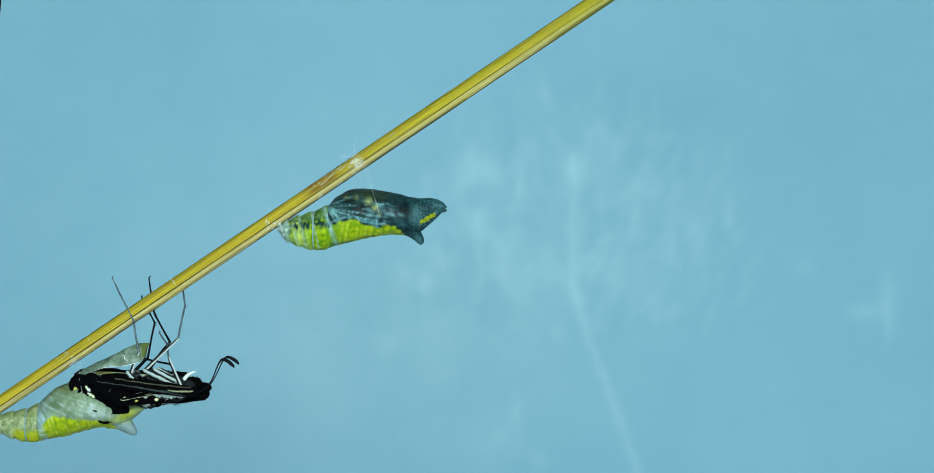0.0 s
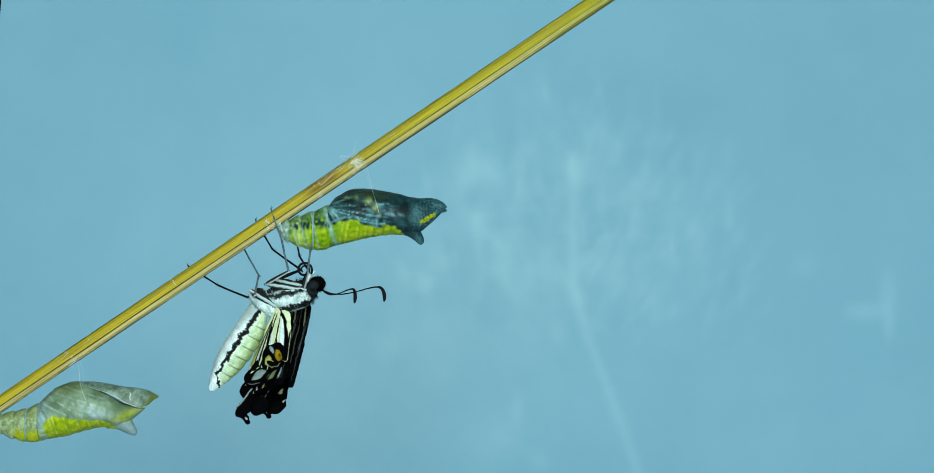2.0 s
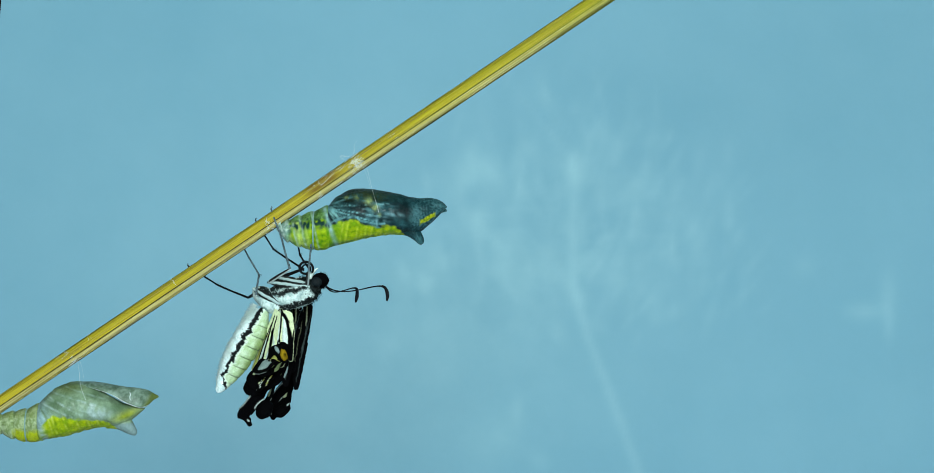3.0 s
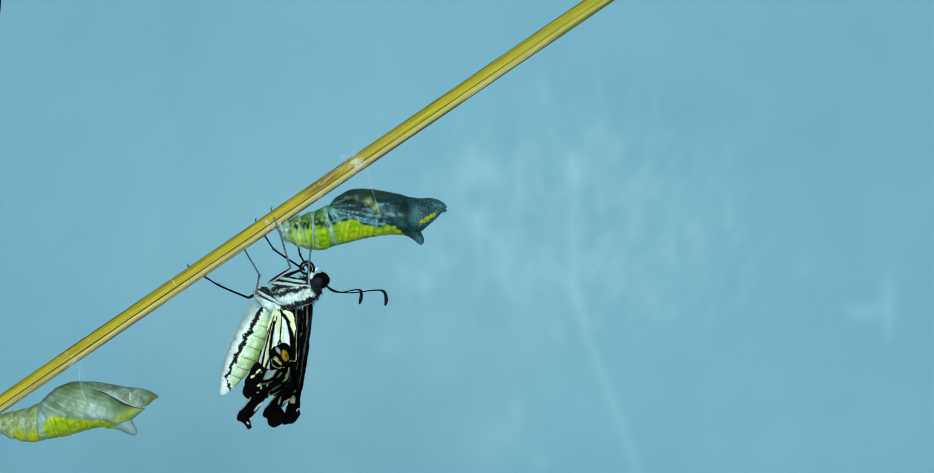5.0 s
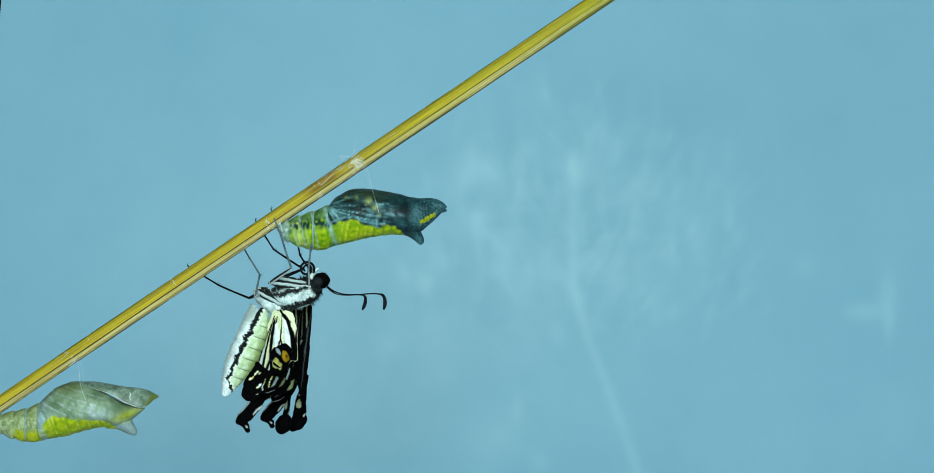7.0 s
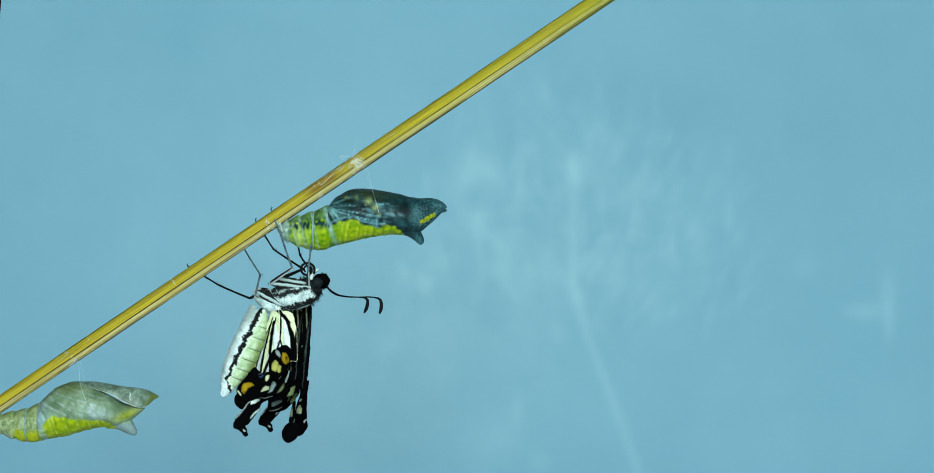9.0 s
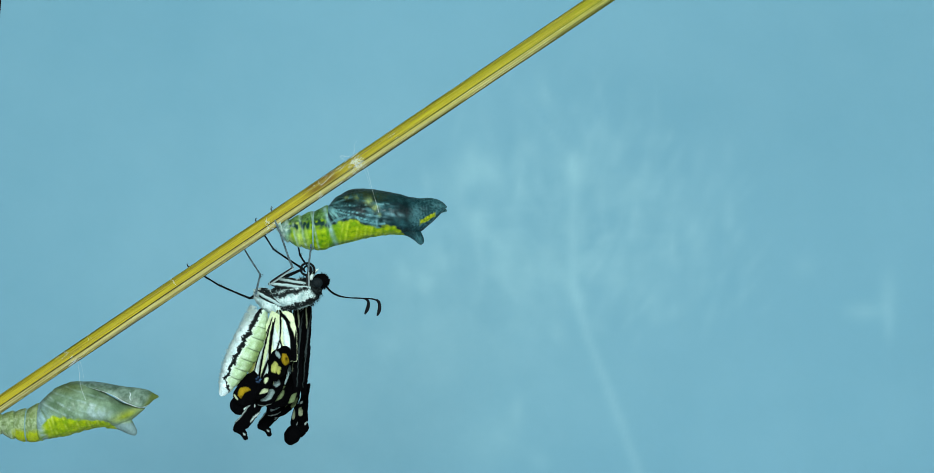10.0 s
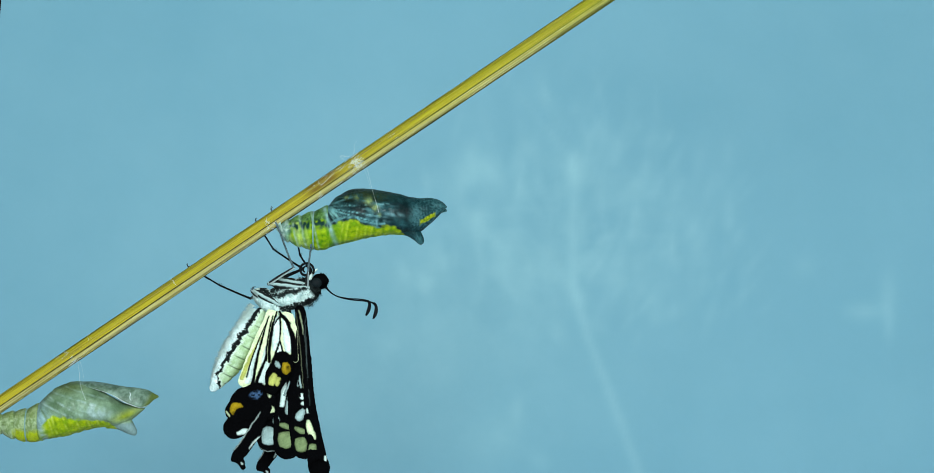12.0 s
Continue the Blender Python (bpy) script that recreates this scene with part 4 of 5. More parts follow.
FORE_LEG_FAR = [(0, 285, 612, 250, 602, 215, 598), (0.4, 325, 560, 292, 515, 278, 468), (0.5, 398, 540, 375, 500, 345, 458), (0.6, 395, 492, 370, 475, 350, 457),
    (0.7, 450, 478, 447, 455, 445, 428), (0.8, 465, 460, 452, 425, 445, 395), (1.0, 515, 470, 508, 440, 492, 405), (1.5, 514, 455, 504, 430, 495, 405), (2.5, 518, 452, 506, 428, 496, 403),
    (12, 518, 452, 506, 428, 496, 403)]
FORE_LEG = [(0, 285, 600, 275, 580, 262, 560), (0.4, 335, 582, 325, 585, 315, 575), (0.5, 385, 560, 365, 535, 355, 535), (0.6, 388, 485, 378, 420, 360, 372),
    (0.7, 473, 475, 480, 440, 487, 405), (0.8, 491, 470, 488, 435, 487, 405), (1.0, 517, 465, 518, 425, 519, 385), (1.5, 518, 460, 519, 418, 519, 376), (2.5, 521, 456, 520, 416, 519, 374),
    (12, 520, 456, 520, 416, 520, 374)]
LEGS = [(-1, (-106, 22), (42, 60, 66), HIND_LEG_FAR),
        (1, (-104, 24), (46, 54, 84), HIND_LEG),
        (-1, (-80, 2), (62, 66, 62), MID_LEG_FAR),
        (1, (-84, 4), (78, 66, 66), MID_LEG),
        (-1, (-24, 4), (36, 46, 48), FORE_LEG_FAR),
        (1, (-20, 6), (50, 52, 50), FORE_LEG)]


def legs():
    for side, hip, (f, ti, ta), rows in LEGS:
        near = side > 0
        d0 = -16 if near else 10

        def joints(t, hip=hip, f=f, ti=ti, ta=ta, rows=rows, d0=d0, near=near):
            k = glide(rows, t)
            h = in_body(t, hip[0], hip[1], d0)
            s = -1 if near else 1
            a = reach(h, k[0], k[1], f, s)
            b = reach(a, k[2], k[3], ti, -s)
            c = reach(b, k[4], k[5], ta, -s if near else s)
            return h, a, b, c
        pale = FEMUR
        shin = LEG_GREY if near else LEG_DARK
        moving("femur", tube([(-2, 0, 0), (f * 0.3, 0, 0.6), (f * 0.8, 0, 0.3), (f + 1, 0, 0)], [3.0, 3.2, 2.5, 1.9], 8), pale if near else LEG_DARK,
               lambda t, j=joints: frame_of(j(t)[0], j(t)[1]))
        tib = tube([(-1, 0, 0), (ti * 0.5, 0, 0.5), (ti + 1, 0, 0)], [2.0, 1.6, 1.7], 8)
        for x in (0.97, 0.9):
            tube([(ti * x, 0, 0), (ti * x + 4, 0, -4.5)], [0.7, 0.2], 5, tib, smooth=0)
        moving("tibia", tib, shin, lambda t, j=joints: frame_of(j(t)[1], j(t)[2]))
        foot = tube([(-1, 0, 0), (ta * 0.3, 0, 0), (ta * 0.32, 0, 0), (ta * 0.6, 0, 0.4), (ta * 0.62, 0, 0.4), (ta * 0.95, 0, 0), (ta, 0, 0)], [1.6, 1.3, 1.7, 1.2, 1.6, 1.1, 1.4], 8)
        for z in (-1, 1):
            tube([(ta - 1, 0, 0), (ta + 2, z * 1.5, -1), (ta + 3, z * 2, -4)], [0.8, 0.6, 0.2], 5, foot)
        moving("tarsus", foot, shin, lambda t, j=joints: frame_of(j(t)[2], j(t)[3]))


# ---- wings ----
def tongue_outline(p, q, w0, wm, w1, bow=0.0, n=9, cap=1.0):
    """A leaf or strip from p to q, with its width at both ends and in the middle; bow bends it sideways."""
    p, q = np.array(p, float), np.array(q, float)
    d = q - p
    length = np.hypot(*d)
    d /= length
    side = np.array((-d[1], d[0]))
    left, right = [], []
    for s in np.linspace(0, 1, n):
        w = (w0 * (1 - s) * (1 - 2 * s) + 4 * wm * s * (1 - s) + w1 * s * (2 * s - 1)) / 2
        c = p + d * length * s + side * bow * 4 * s * (1 - s)
        left.append(c + side * w)
        right.append(c - side * w)
    cap1 = [q + d * cap * w1 / 2 * math.sin(a) + side * w1 / 2 * math.cos(a) for a in np.linspace(0.25, math.pi - 0.25, 8)]
    cap0 = [p - d * cap * w0 / 2 * math.sin(a) - side * w0 / 2 * math.cos(a) for a in np.linspace(0.25, math.pi - 0.25, 8)]
    return left + cap1 + right[::-1] + cap0


HUES = [(0.0012, 0.0012, 0.0016), (0.66, 0.74, 0.46), (0.66, 0.79, 0.76), (0.29, 0.39, 0.39), (0.18, 0.235, 0.11), (0.34, 0.22, 0.010), (0.50, 0.51, 0.13), (0.045, 0.09, 0.18)]
B_, C_, W_, G_, O_, R_, Y_, L_ = range(8)

# each panel: its strips (from, to, widths at start, middle and end, bow, colour), first the membrane
FORE_BASE = [((481, 528), (474, 602), 22, 44, 40, 0, C_), ((467, 530), (461, 588), 6, 15, 6, 0, W_), ((477, 531), (484, 590), 6, 16, 9, -2, W_), ((470, 574), (469, 604), 2, 11, 10, 0, W_),
             ((469, 523), (491, 602), 4, 8, 10, -10, B_), ((471, 526), (470, 572), 4, 3, 2.6, 0, B_), ((465, 523), (452, 606), 3, 6, 6, 4, B_), ((470, 571), (460, 604), 2, 3.4, 4, 0, B_),
             ((470, 571), (478, 604), 2, 3.4, 4, 0, B_), ((498, 556), (496, 604), 2, 7, 9, 0, B_), ((461, 546), (487, 543), 3, 4.5, 5, -13, B_), ((475, 603), (468, 608), 28, 32, 26, 0, B_)]
HIND_BASE = [((458, 524), (427, 646), 18, 42, 56, 0, C_), ((453, 566), (442, 640), 5, 15, 22, 0, W_), ((436, 570), (424, 640), 2, 6, 8, 2, W_), ((438, 566), (406, 636), 2, 5, 7, 2, Y_), ((430, 590), (416, 642), 2, 6, 8, 1, W_),
             ((452, 530), (424, 646), 2, 4.5, 6, 3, B_), ((446, 544), (414, 632), 1, 2.4, 3, 2, B_), ((458, 530), (447, 604), 2.4, 4, 5, 2, B_), ((447, 600), (429, 646), 4, 6, 6, 1, B_),
             ((459, 584), (452, 646), 3, 6, 9, 0, B_), ((433, 658), (428, 664), 34, 40, 36, 0, B_)]
COSTAL = [((504, 522), (523, 690), 17, 22, 10, 3, B_), ((502, 522), (509, 562), 1.4, 2, 0.8, -1, C_), ((507, 540), (514, 620), 0.4, 0.9, 0.4, -2, G_),
          ((497, 526), (509, 652), 0.4, 0.9, 0.4, -1, C_), ((512, 532), (520, 680), 0.4, 0.9, 0.4, 1, G_)]
OUTER_1 = [((494, 606), (512, 748), 16, 40, 46, 0, B_), ((509, 628), (503, 650), 6, 11, 8, 0, G_), ((505, 663), (510, 668), 6, 10, 7, 0, W_), ((507, 677), (511, 678), 6, 7, 5, 0, W_),
     ((510, 688), (500, 704), 6, 14, 11, 0, G_), ((504, 737), (507, 755), 16, 19, 16, 0, O_), ((525, 747), (524, 765), 12, 14, 12, 0, O_), ((496, 718), (512, 726), 5, 9, 7, 0, O_)]
OUTER_2 = [((484, 600), (482, 748), 26, 44, 46, 0, B_), ((490, 664), (485, 694), 9, 15, 11, 0, G_), ((490, 640), (488, 652), 5, 9, 7, 0, W_), ((480, 636), (473, 682), 2, 9, 7, 0, W_), ((470, 712), (488, 719), 5, 9, 7, 0, O_),
     ((479, 729), (480, 748), 23, 26, 23, 0, O_)]
OUTER_3 = [((462, 640), (452, 738), 22, 44, 42, 0, B_), ((461, 698), (466, 713), 8, 12, 8, 0, G_), ((451, 720), (451, 743), 19, 23, 21, 0, G_), ((436, 752), (462, 757), 0.8, 1.4, 0.8, 3, W_)]
FORE_OUT = [OUTER_1, OUTER_2, OUTER_3]
TIP = [((517, 640), (536, 786), 14, 25, 35, 3, B_), ((517, 704), (529, 735), 4, 12, 4, 2, C_), ((546, 764), (546, 773), 3, 5, 3, 0, W_), ((516, 684), (517, 692), 3, 6, 4, 0, W_)]
HIND_OUT = [
    [((427, 667), (398, 690), 46, 56, 40, 0, B_), ((420, 666), (438, 660), 8, 15, 9, 0, L_), ((404, 680), (389, 693), 9, 13, 8, 5, R_), ((400, 693), (396, 698), 5, 6, 4, 0, B_), ((380, 690), (385, 700), 2, 3, 2, 0, C_)],
    [((440, 676), (394, 718), 36, 48, 38, -3, B_), ((398, 728), (416, 722), 5, 8, 6, 0, W_)],
    [((455, 646), (449, 694), 14, 24, 24, 0, B_), ((452, 654), (452, 667), 6, 8, 5, 0, C_), ((446, 691), (459, 687), 5, 14, 10, -3, C_)],
]
SPOTS = [((481, 606), (456, 650), 24, 38, 24, 2, B_), ((479, 610), (480, 627), 10, 15, 7, -1, R_), ((468, 611), (464, 613), 9, 14, 8, 0, G_), ((462, 628), (455, 645), 9, 13, 9, 0, Y_),
         ((469, 634), (464, 647), 5, 8, 4, 0, Y_), ((486, 640), (478, 664), 2, 4, 3, 0, G_)]
TAIL = [((447, 684), (399, 766), 17, 22, 20, -3, B_), ((396, 770), (408, 784), 17, 13, 9, -3, B_), ((437, 692), (391, 758), 1, 2, 1.2, -1, W_), ((438, 732), (418, 754), 1, 3, 1, 2, W_), ((404, 777), (408, 780), 1.5, 2.5, 2, 0, W_)]

# marks of each group of panels over time, two or three places each
BASE_MARKS = [(0, 285, 650, 235, 660, 215, 640), (0.3, 310, 636, 250, 646, 222, 630), (0.4, 325, 630, 262, 642, 236, 626), (0.5, 380, 600, 312, 640, 285, 625), (0.6, 405, 585, 342, 632, 322, 635),
              (0.7, 437, 568, 390, 626, 372, 620), (0.8, 462, 548, 423, 616, 408, 620), (1.0, 480, 538, 448, 612, 428, 612)]
BASE_MARKS += [(1.5, 480, 520, 457, 596, 432, 604), (2.5, 486, 519, 475, 594, 440, 615),
              (5.5, 486, 519, 478, 596, 442, 618), (7, 486, 519, 478, 597, 443, 620), (10, 486, 519, 478, 602, 437, 630), (11.2, 487, 520, 477, 606, 434, 635), (12, 487, 520, 480, 618, 430, 640)]
OUT_MARKS = [(0, 322, 668, 186, 664, 164, 640), (0.3, 342, 650, 200, 668, 180, 645), (0.4, 352, 640, 214, 682, 196, 655), (0.5, 382, 600, 280, 734, 250, 718), (0.6, 415, 584, 325, 716, 290, 698),
             (0.7, 442, 568, 375, 706, 348, 696), (0.8, 464, 552, 408, 696, 388, 692), (1.0, 480, 542, 432, 678, 404, 672), (1.2, 484, 548, 444, 672, 410, 672)]
OUT_MARKS += [(1.5, 482, 562, 446, 662, 414, 666),
             (2.5, 484, 552, 456, 629, 434, 617), (5.5, 490, 560, 484, 656, 446, 642), (7, 490, 564, 489, 668, 446, 653), (9, 490, 570, 491, 678, 440, 663), (10, 492, 577, 495, 690, 436, 677),
             (11.2, 493, 588, 505, 718, 436, 700), (11.5, 494, 594, 514, 744, 434, 722), (11.7, 494, 597, 526, 764, 433, 736), (12, 495, 600, 540, 790, 432, 750)]
OUT_FAR = [(0, 302, 654, 157, 662, 136, 634), (0.4, 325, 640, 184, 676, 168, 646), (0.5, 362, 625, 304, 728, 258, 732), (0.6, 395, 610, 340, 716, 295, 710), (0.7, 425, 600, 392, 704, 360, 704),
           (0.8, 458, 565, 418, 694, 395, 692), (1.0, 482, 556, 440, 678, 422, 676)]
OUT_FAR += [(1.5, 484, 562, 454, 656, 440, 648), (2.5, 490, 556, 463, 636, 449, 628), (5.5, 491, 564, 486, 660, 466, 654),
           (7, 491, 566, 490, 666, 468, 661), (10, 490, 584, 495, 695, 460, 685), (11.2, 490, 590, 505, 715, 446, 697), (11.5, 494, 594, 514, 742, 443, 716), (12, 505, 600, 542, 786, 440, 738)]
COST_NEAR = [(0, 331, 663, 153, 641), (0.3, 357, 646, 180, 658), (0.4, 368, 630, 196, 680), (0.5, 385, 598, 310, 710), (0.6, 415, 580, 360, 690), (0.7, 446, 562, 402, 680), (0.8, 472, 545, 432, 668), (1.0, 490, 535, 462, 660),
             (1.5, 493, 520, 464, 640), (2.5, 494, 516, 478, 644), (5.5, 494, 515, 488, 650), (7, 494, 515, 490, 655), (10, 497, 514, 500, 657), (12, 506, 514, 523, 690)]
COST_FAR = [(0, 318, 672, 190, 690), (0.4, 352, 636, 228, 688), (0.5, 390, 592, 316, 698), (0.6, 422, 575, 368, 682), (0.7, 452, 556, 412, 670), (0.8, 480, 540, 440, 665), (1.0, 502, 530, 468, 650),
            (1.5, 510, 516, 482, 645), (2.5, 515, 512, 496, 650), (5.5, 515, 512, 505, 655), (7, 514, 512, 507, 660), (10, 513, 514, 510, 660), (11.2, 512, 514, 516, 660), (12, 508, 514, 524, 690)]
TIP_NEAR = [(0, 290, 655, 172, 656), (0.4, 320, 640, 205, 664), (0.5, 330, 650, 292, 728), (0.6, 355, 640, 328, 708), (0.7, 398, 640, 380, 700), (0.8, 425, 640, 408, 680), (1.0, 450, 640, 436, 676),
            (1.5, 446, 620, 430, 679), (2.5, 454, 630, 439, 684), (5.5, 476, 640, 468, 704), (7, 482, 640, 476, 712), (9, 488, 650, 487, 726), (10, 492, 655, 491, 730), (10.5, 495, 655, 494, 732),
            (11.2, 504, 650, 500, 737), (11.5, 506, 648, 508, 750), (11.7, 516, 645, 520, 764), (12, 517, 640, 536, 788)]
TIP_FAR = [(0, 290, 655, 180, 656), (0.4, 320, 640, 212, 662), (0.5, 340, 650, 310, 716), (0.6, 365, 640, 338, 702), (0.7, 408, 640, 388, 694), (0.8, 432, 640, 410, 686), (1.0, 475, 640, 455, 684),
           (1.5, 476, 620, 461, 682), (2.5, 482, 630, 467, 689), (5.5, 498, 640, 493, 704), (7, 503, 640, 501, 712), (9, 504, 650, 502, 722), (10, 506, 655, 503, 725), (10.5, 508, 655, 508, 730),
           (11.2, 508, 650, 508, 735), (11.5, 508, 648, 513, 746), (11.7, 518, 645, 524, 760), (12, 517, 640, 536, 785)]
HIND_MARKS = [(0, 155, 640, 165, 678, 130, 645), (0.4, 185, 645, 192, 680, 162, 652), (0.5, 236, 668, 264, 694, 220, 690), (0.6, 310, 660, 332, 688, 292, 690), (0.7, 362, 650, 378, 680, 356, 690),
              (0.8, 400, 640, 406, 670, 392, 690), (1.0, 420, 640, 428, 664, 408, 686), (1.5, 425, 625, 432, 652, 412, 666)]
HIND_MARKS += [(2.5, 434, 630, 442, 646, 426, 650), (5.5, 428, 638, 444, 648, 424, 658),
              (7, 426, 640, 446, 650, 422, 660), (9, 414, 652, 440, 656, 410, 674), (10, 408, 660, 438, 660, 402, 684), (11.2, 403, 664, 440, 668, 398, 692), (11.6, 398, 672, 443, 677, 394, 704),
              (12, 390, 684, 447, 690, 390, 725)]
TAIL_NEAR = [(0, 200, 655, 136, 640), (0.4, 200, 672, 172, 650), (0.5, 268, 690, 205, 690), (0.6, 318, 690, 262, 702), (0.7, 358, 684, 328, 728), (0.8, 398, 690, 373, 720), (1.0, 420, 656, 396, 696),
             (1.5, 422, 652, 396, 700), (2.5, 434, 652, 403, 704), (5.5, 436, 656, 402, 710), (7, 438, 656, 400, 715), (9, 434, 658, 396, 722), (10, 434, 664, 396, 728), (11.2, 438, 668, 393, 733),
             (11.6, 442, 674, 391, 742), (12, 447, 684, 392, 778)]
TAIL_FAR = [(0, 190, 648, 160, 648), (0.4, 205, 660, 180, 658), (0.5, 290, 690, 255, 730), (0.6, 325, 690, 300, 716), (0.7, 365, 690, 345, 718), (0.8, 400, 680, 392, 705), (1.0, 432, 660, 424, 700),
            (1.5, 438, 650, 428, 694), (2.5, 456, 655, 442, 692), (5.5, 458, 670, 446, 704), (7, 456, 668, 441, 708), (9, 452, 672, 438, 715), (10, 452, 678, 436, 722), (11.2, 453, 684, 437, 733),
            (11.6, 455, 694, 436, 746), (12, 458, 720, 434, 792)]


TIP_ROLL = [(0, 68), (9.5, 68), (10.5, 58), (11.2, 40), (11.6, 20), (12, 0)]    # the tip stands edge-on until the wing spreads
EARLY = [(0, 1), (1.0, 1), (1.5, 0.2), (2.0, 0), (12, 0)]
HIND_EARLY = [(0, 1), (7.2, 1), (8.8, 0), (12, 0)]
HIND_BACK = [(0, 0), (0.8, 0), (1.5, 1), (10.5, 1), (11.3, 0.6), (11.8, 0), (12, 0)]
INSIDE = [(0, 1), (0.35, 1), (0.5, 0), (12, 0)]    # still within the open shell
BASE_FOLD = [(0, 58), (1.0, 58), (2.0, 38), (5.5, 20), (12, 15)]
FORE_FOLD = [(0, 34), (0.35, 34), (0.5, 44), (1.0, 58), (1.6, 68), (2.5, 73), (5.5, 62), (9, 48), (12, 46)]
HIND_FOLD = [(0, 20), (0.35, 20), (0.5, 55), (1.5, 60), (2.5, 56), (7, 48), (9, 40), (10, 36), (11.2, 24), (12, 0)]    # while the wings are wet stubs, the outer panels lie over the inner ones


def warp(rows, t):
    """The flat map that carries the full-grown wing to its crumpled state at t."""
    end, now = np.array(rows[-1][1:]).reshape(3, 2), glide(rows, t).reshape(3, 2)
    a = np.array((end[1] - end[0], end[2] - end[0])).T
    b = np.array((now[1] - now[0], now[2] - now[0])).T
    m = b @ np.linalg.inv(a)
    return m, now[0] - m @ end[0]


def pitched(rot, back, share, most):
    """Tips a panel about its held end, so that its other end (seen towards back) goes off in depth and it shows only a share of its length."""
    e = Vector((back[0], 0, -back[1])).normalized()
    angle = min(math.acos(min(1.0, max(0.1, share))), radians(most))
    return Matrix.Rotation(angle, 4, e.cross(Vector((0, 1, 0)))) @ rot


def spread(rows, t):
    """Turn, width and length of a wing at t against the full-grown one: marks are root, outer corner and inner corner."""
    out = []
    for k in (np.array(rows[-1][1:]), glide(rows, t)):
        root, a, b = k.reshape(3, 2)
        axis = (a + b) / 2 - root
        length = np.hypot(*axis)
        across = (a - b) - axis * ((a - b) @ axis) / length ** 2
        out.append((math.atan2(axis[1], axis[0]), np.hypot(*across), length))
    (t0, w0, l0), (t1, w1, l1) = out
    return (t1 - t0 + math.pi) % (2 * math.pi) - math.pi, w1 / w0, l1 / l0


def panel_pose(rows, t, held, other, depth, most, tip=50, over=0.0, lead=None):
    """A panel's place in the crumpled wing: panels slide over one another, turn edge-on where the wing is narrow and tip where it is short.
    over: how far it is still folded over, face inwards (1: wholly). lead: the wing whose turn it follows, where not its own."""
    m, o = warp(rows, t)
    c = m @ np.array(held) + o
    turn, wide, long = spread(rows, t)
    if lead:
        turn, _, long = spread(lead, t)
    fold = min(math.acos(min(1.0, max(0.1, wide))), radians(most)) if not lead else radians(glide(HIND_FOLD, t)[0])
    cs, sn = math.cos(turn), math.sin(turn)
    r = np.array(((cs, -sn), (sn, cs)))
    marks = np.array(rows[-1][1:]).reshape(3, 2)
    axis = r @ ((marks[1] + marks[2]) / 2 - marks[0])
    if lead:
        axis = r @ np.array((-9.0, 170.0))
    rot = Matrix.Rotation(fold, 4, Vector((axis[0], 0, -axis[1])).normalized()) @ Matrix.Rotation(turn, 4, "Y")
    way = np.array(other) - np.array(held)
    rot = pitched(rot, r @ way, long, tip * (1 - 0.7 * glide(EARLY, t)[0]))
    if over:
        rot = rot @ Matrix.Rotation(math.pi * over, 4, Vector((way[0], 0, -way[1])).normalized())
    return Matrix.Translation(at(c[0], c[1], depth)) @ rot


def rod_pose(rows, t, depth, most=40):
    """A panel that swings between two marks, held at the second one."""
    a, b, c, d = glide(rows, t)
    _, p, q, r, s = rows[-1]
    rot = Matrix.Rotation(math.atan2(d - b, c - a) - math.atan2(s - q, r - p), 4, "Y")
    rot = pitched(rot, (a - c, b - d), math.hypot(c - a, d - b) / math.hypot(r - p, s - q), most)
    return Matrix.Translation(at(c, d, depth)) @ rot


def drift(x, y, size, seed):
    """Smooth random field between -1 and 1 with features of that size."""
    grid = np.random.RandomState(seed).uniform(-1, 1, (64, 64))
    gx, gy = np.asarray(x) / size + 1000.0, np.asarray(y) / size + 1000.0
    i, j = np.floor(gx).astype(int), np.floor(gy).astype(int)
    fx, fy = gx - i, gy - j
    fx, fy = fx * fx * (3 - 2 * fx), fy * fy * (3 - 2 * fy)
    g = lambda a, b: grid[a % 64, b % 64]
    return (g(i, j) * (1 - fx) + g(i + 1, j) * fx) * (1 - fy) + (g(i, j + 1) * (1 - fx) + g(i + 1, j + 1) * fx) * fy


def within(x, y, outline):
    """Which of the points lie in the outline."""
    hit = np.zeros(x.shape, bool)
    for (ax, ay), (bx, by) in zip(outline, outline[1:] + outline[:1]):
        if ay != by:
            hit ^= ((ay > y) != (by > y)) & (x < (bx - ax) * (y - ay) / (by - ay) + ax)
    return hit


def inset(x, y, outline):
    """How far inside the outline each point lies (outside: below nought)."""
    near = np.full(x.shape, 1e9)
    for (ax, ay), (bx, by) in zip(outline, outline[1:] + outline[:1]):
        dx, dy = bx - ax, by - ay
        f = np.clip(((x - ax) * dx + (y - ay) * dy) / max(dx * dx + dy * dy, 1e-9), 0, 1)
        near = np.minimum(near, (x - ax - f * dx) ** 2 + (y - ay - f * dy) ** 2)
    return np.sqrt(near) * np.where(within(x, y, outline), 1, -1)


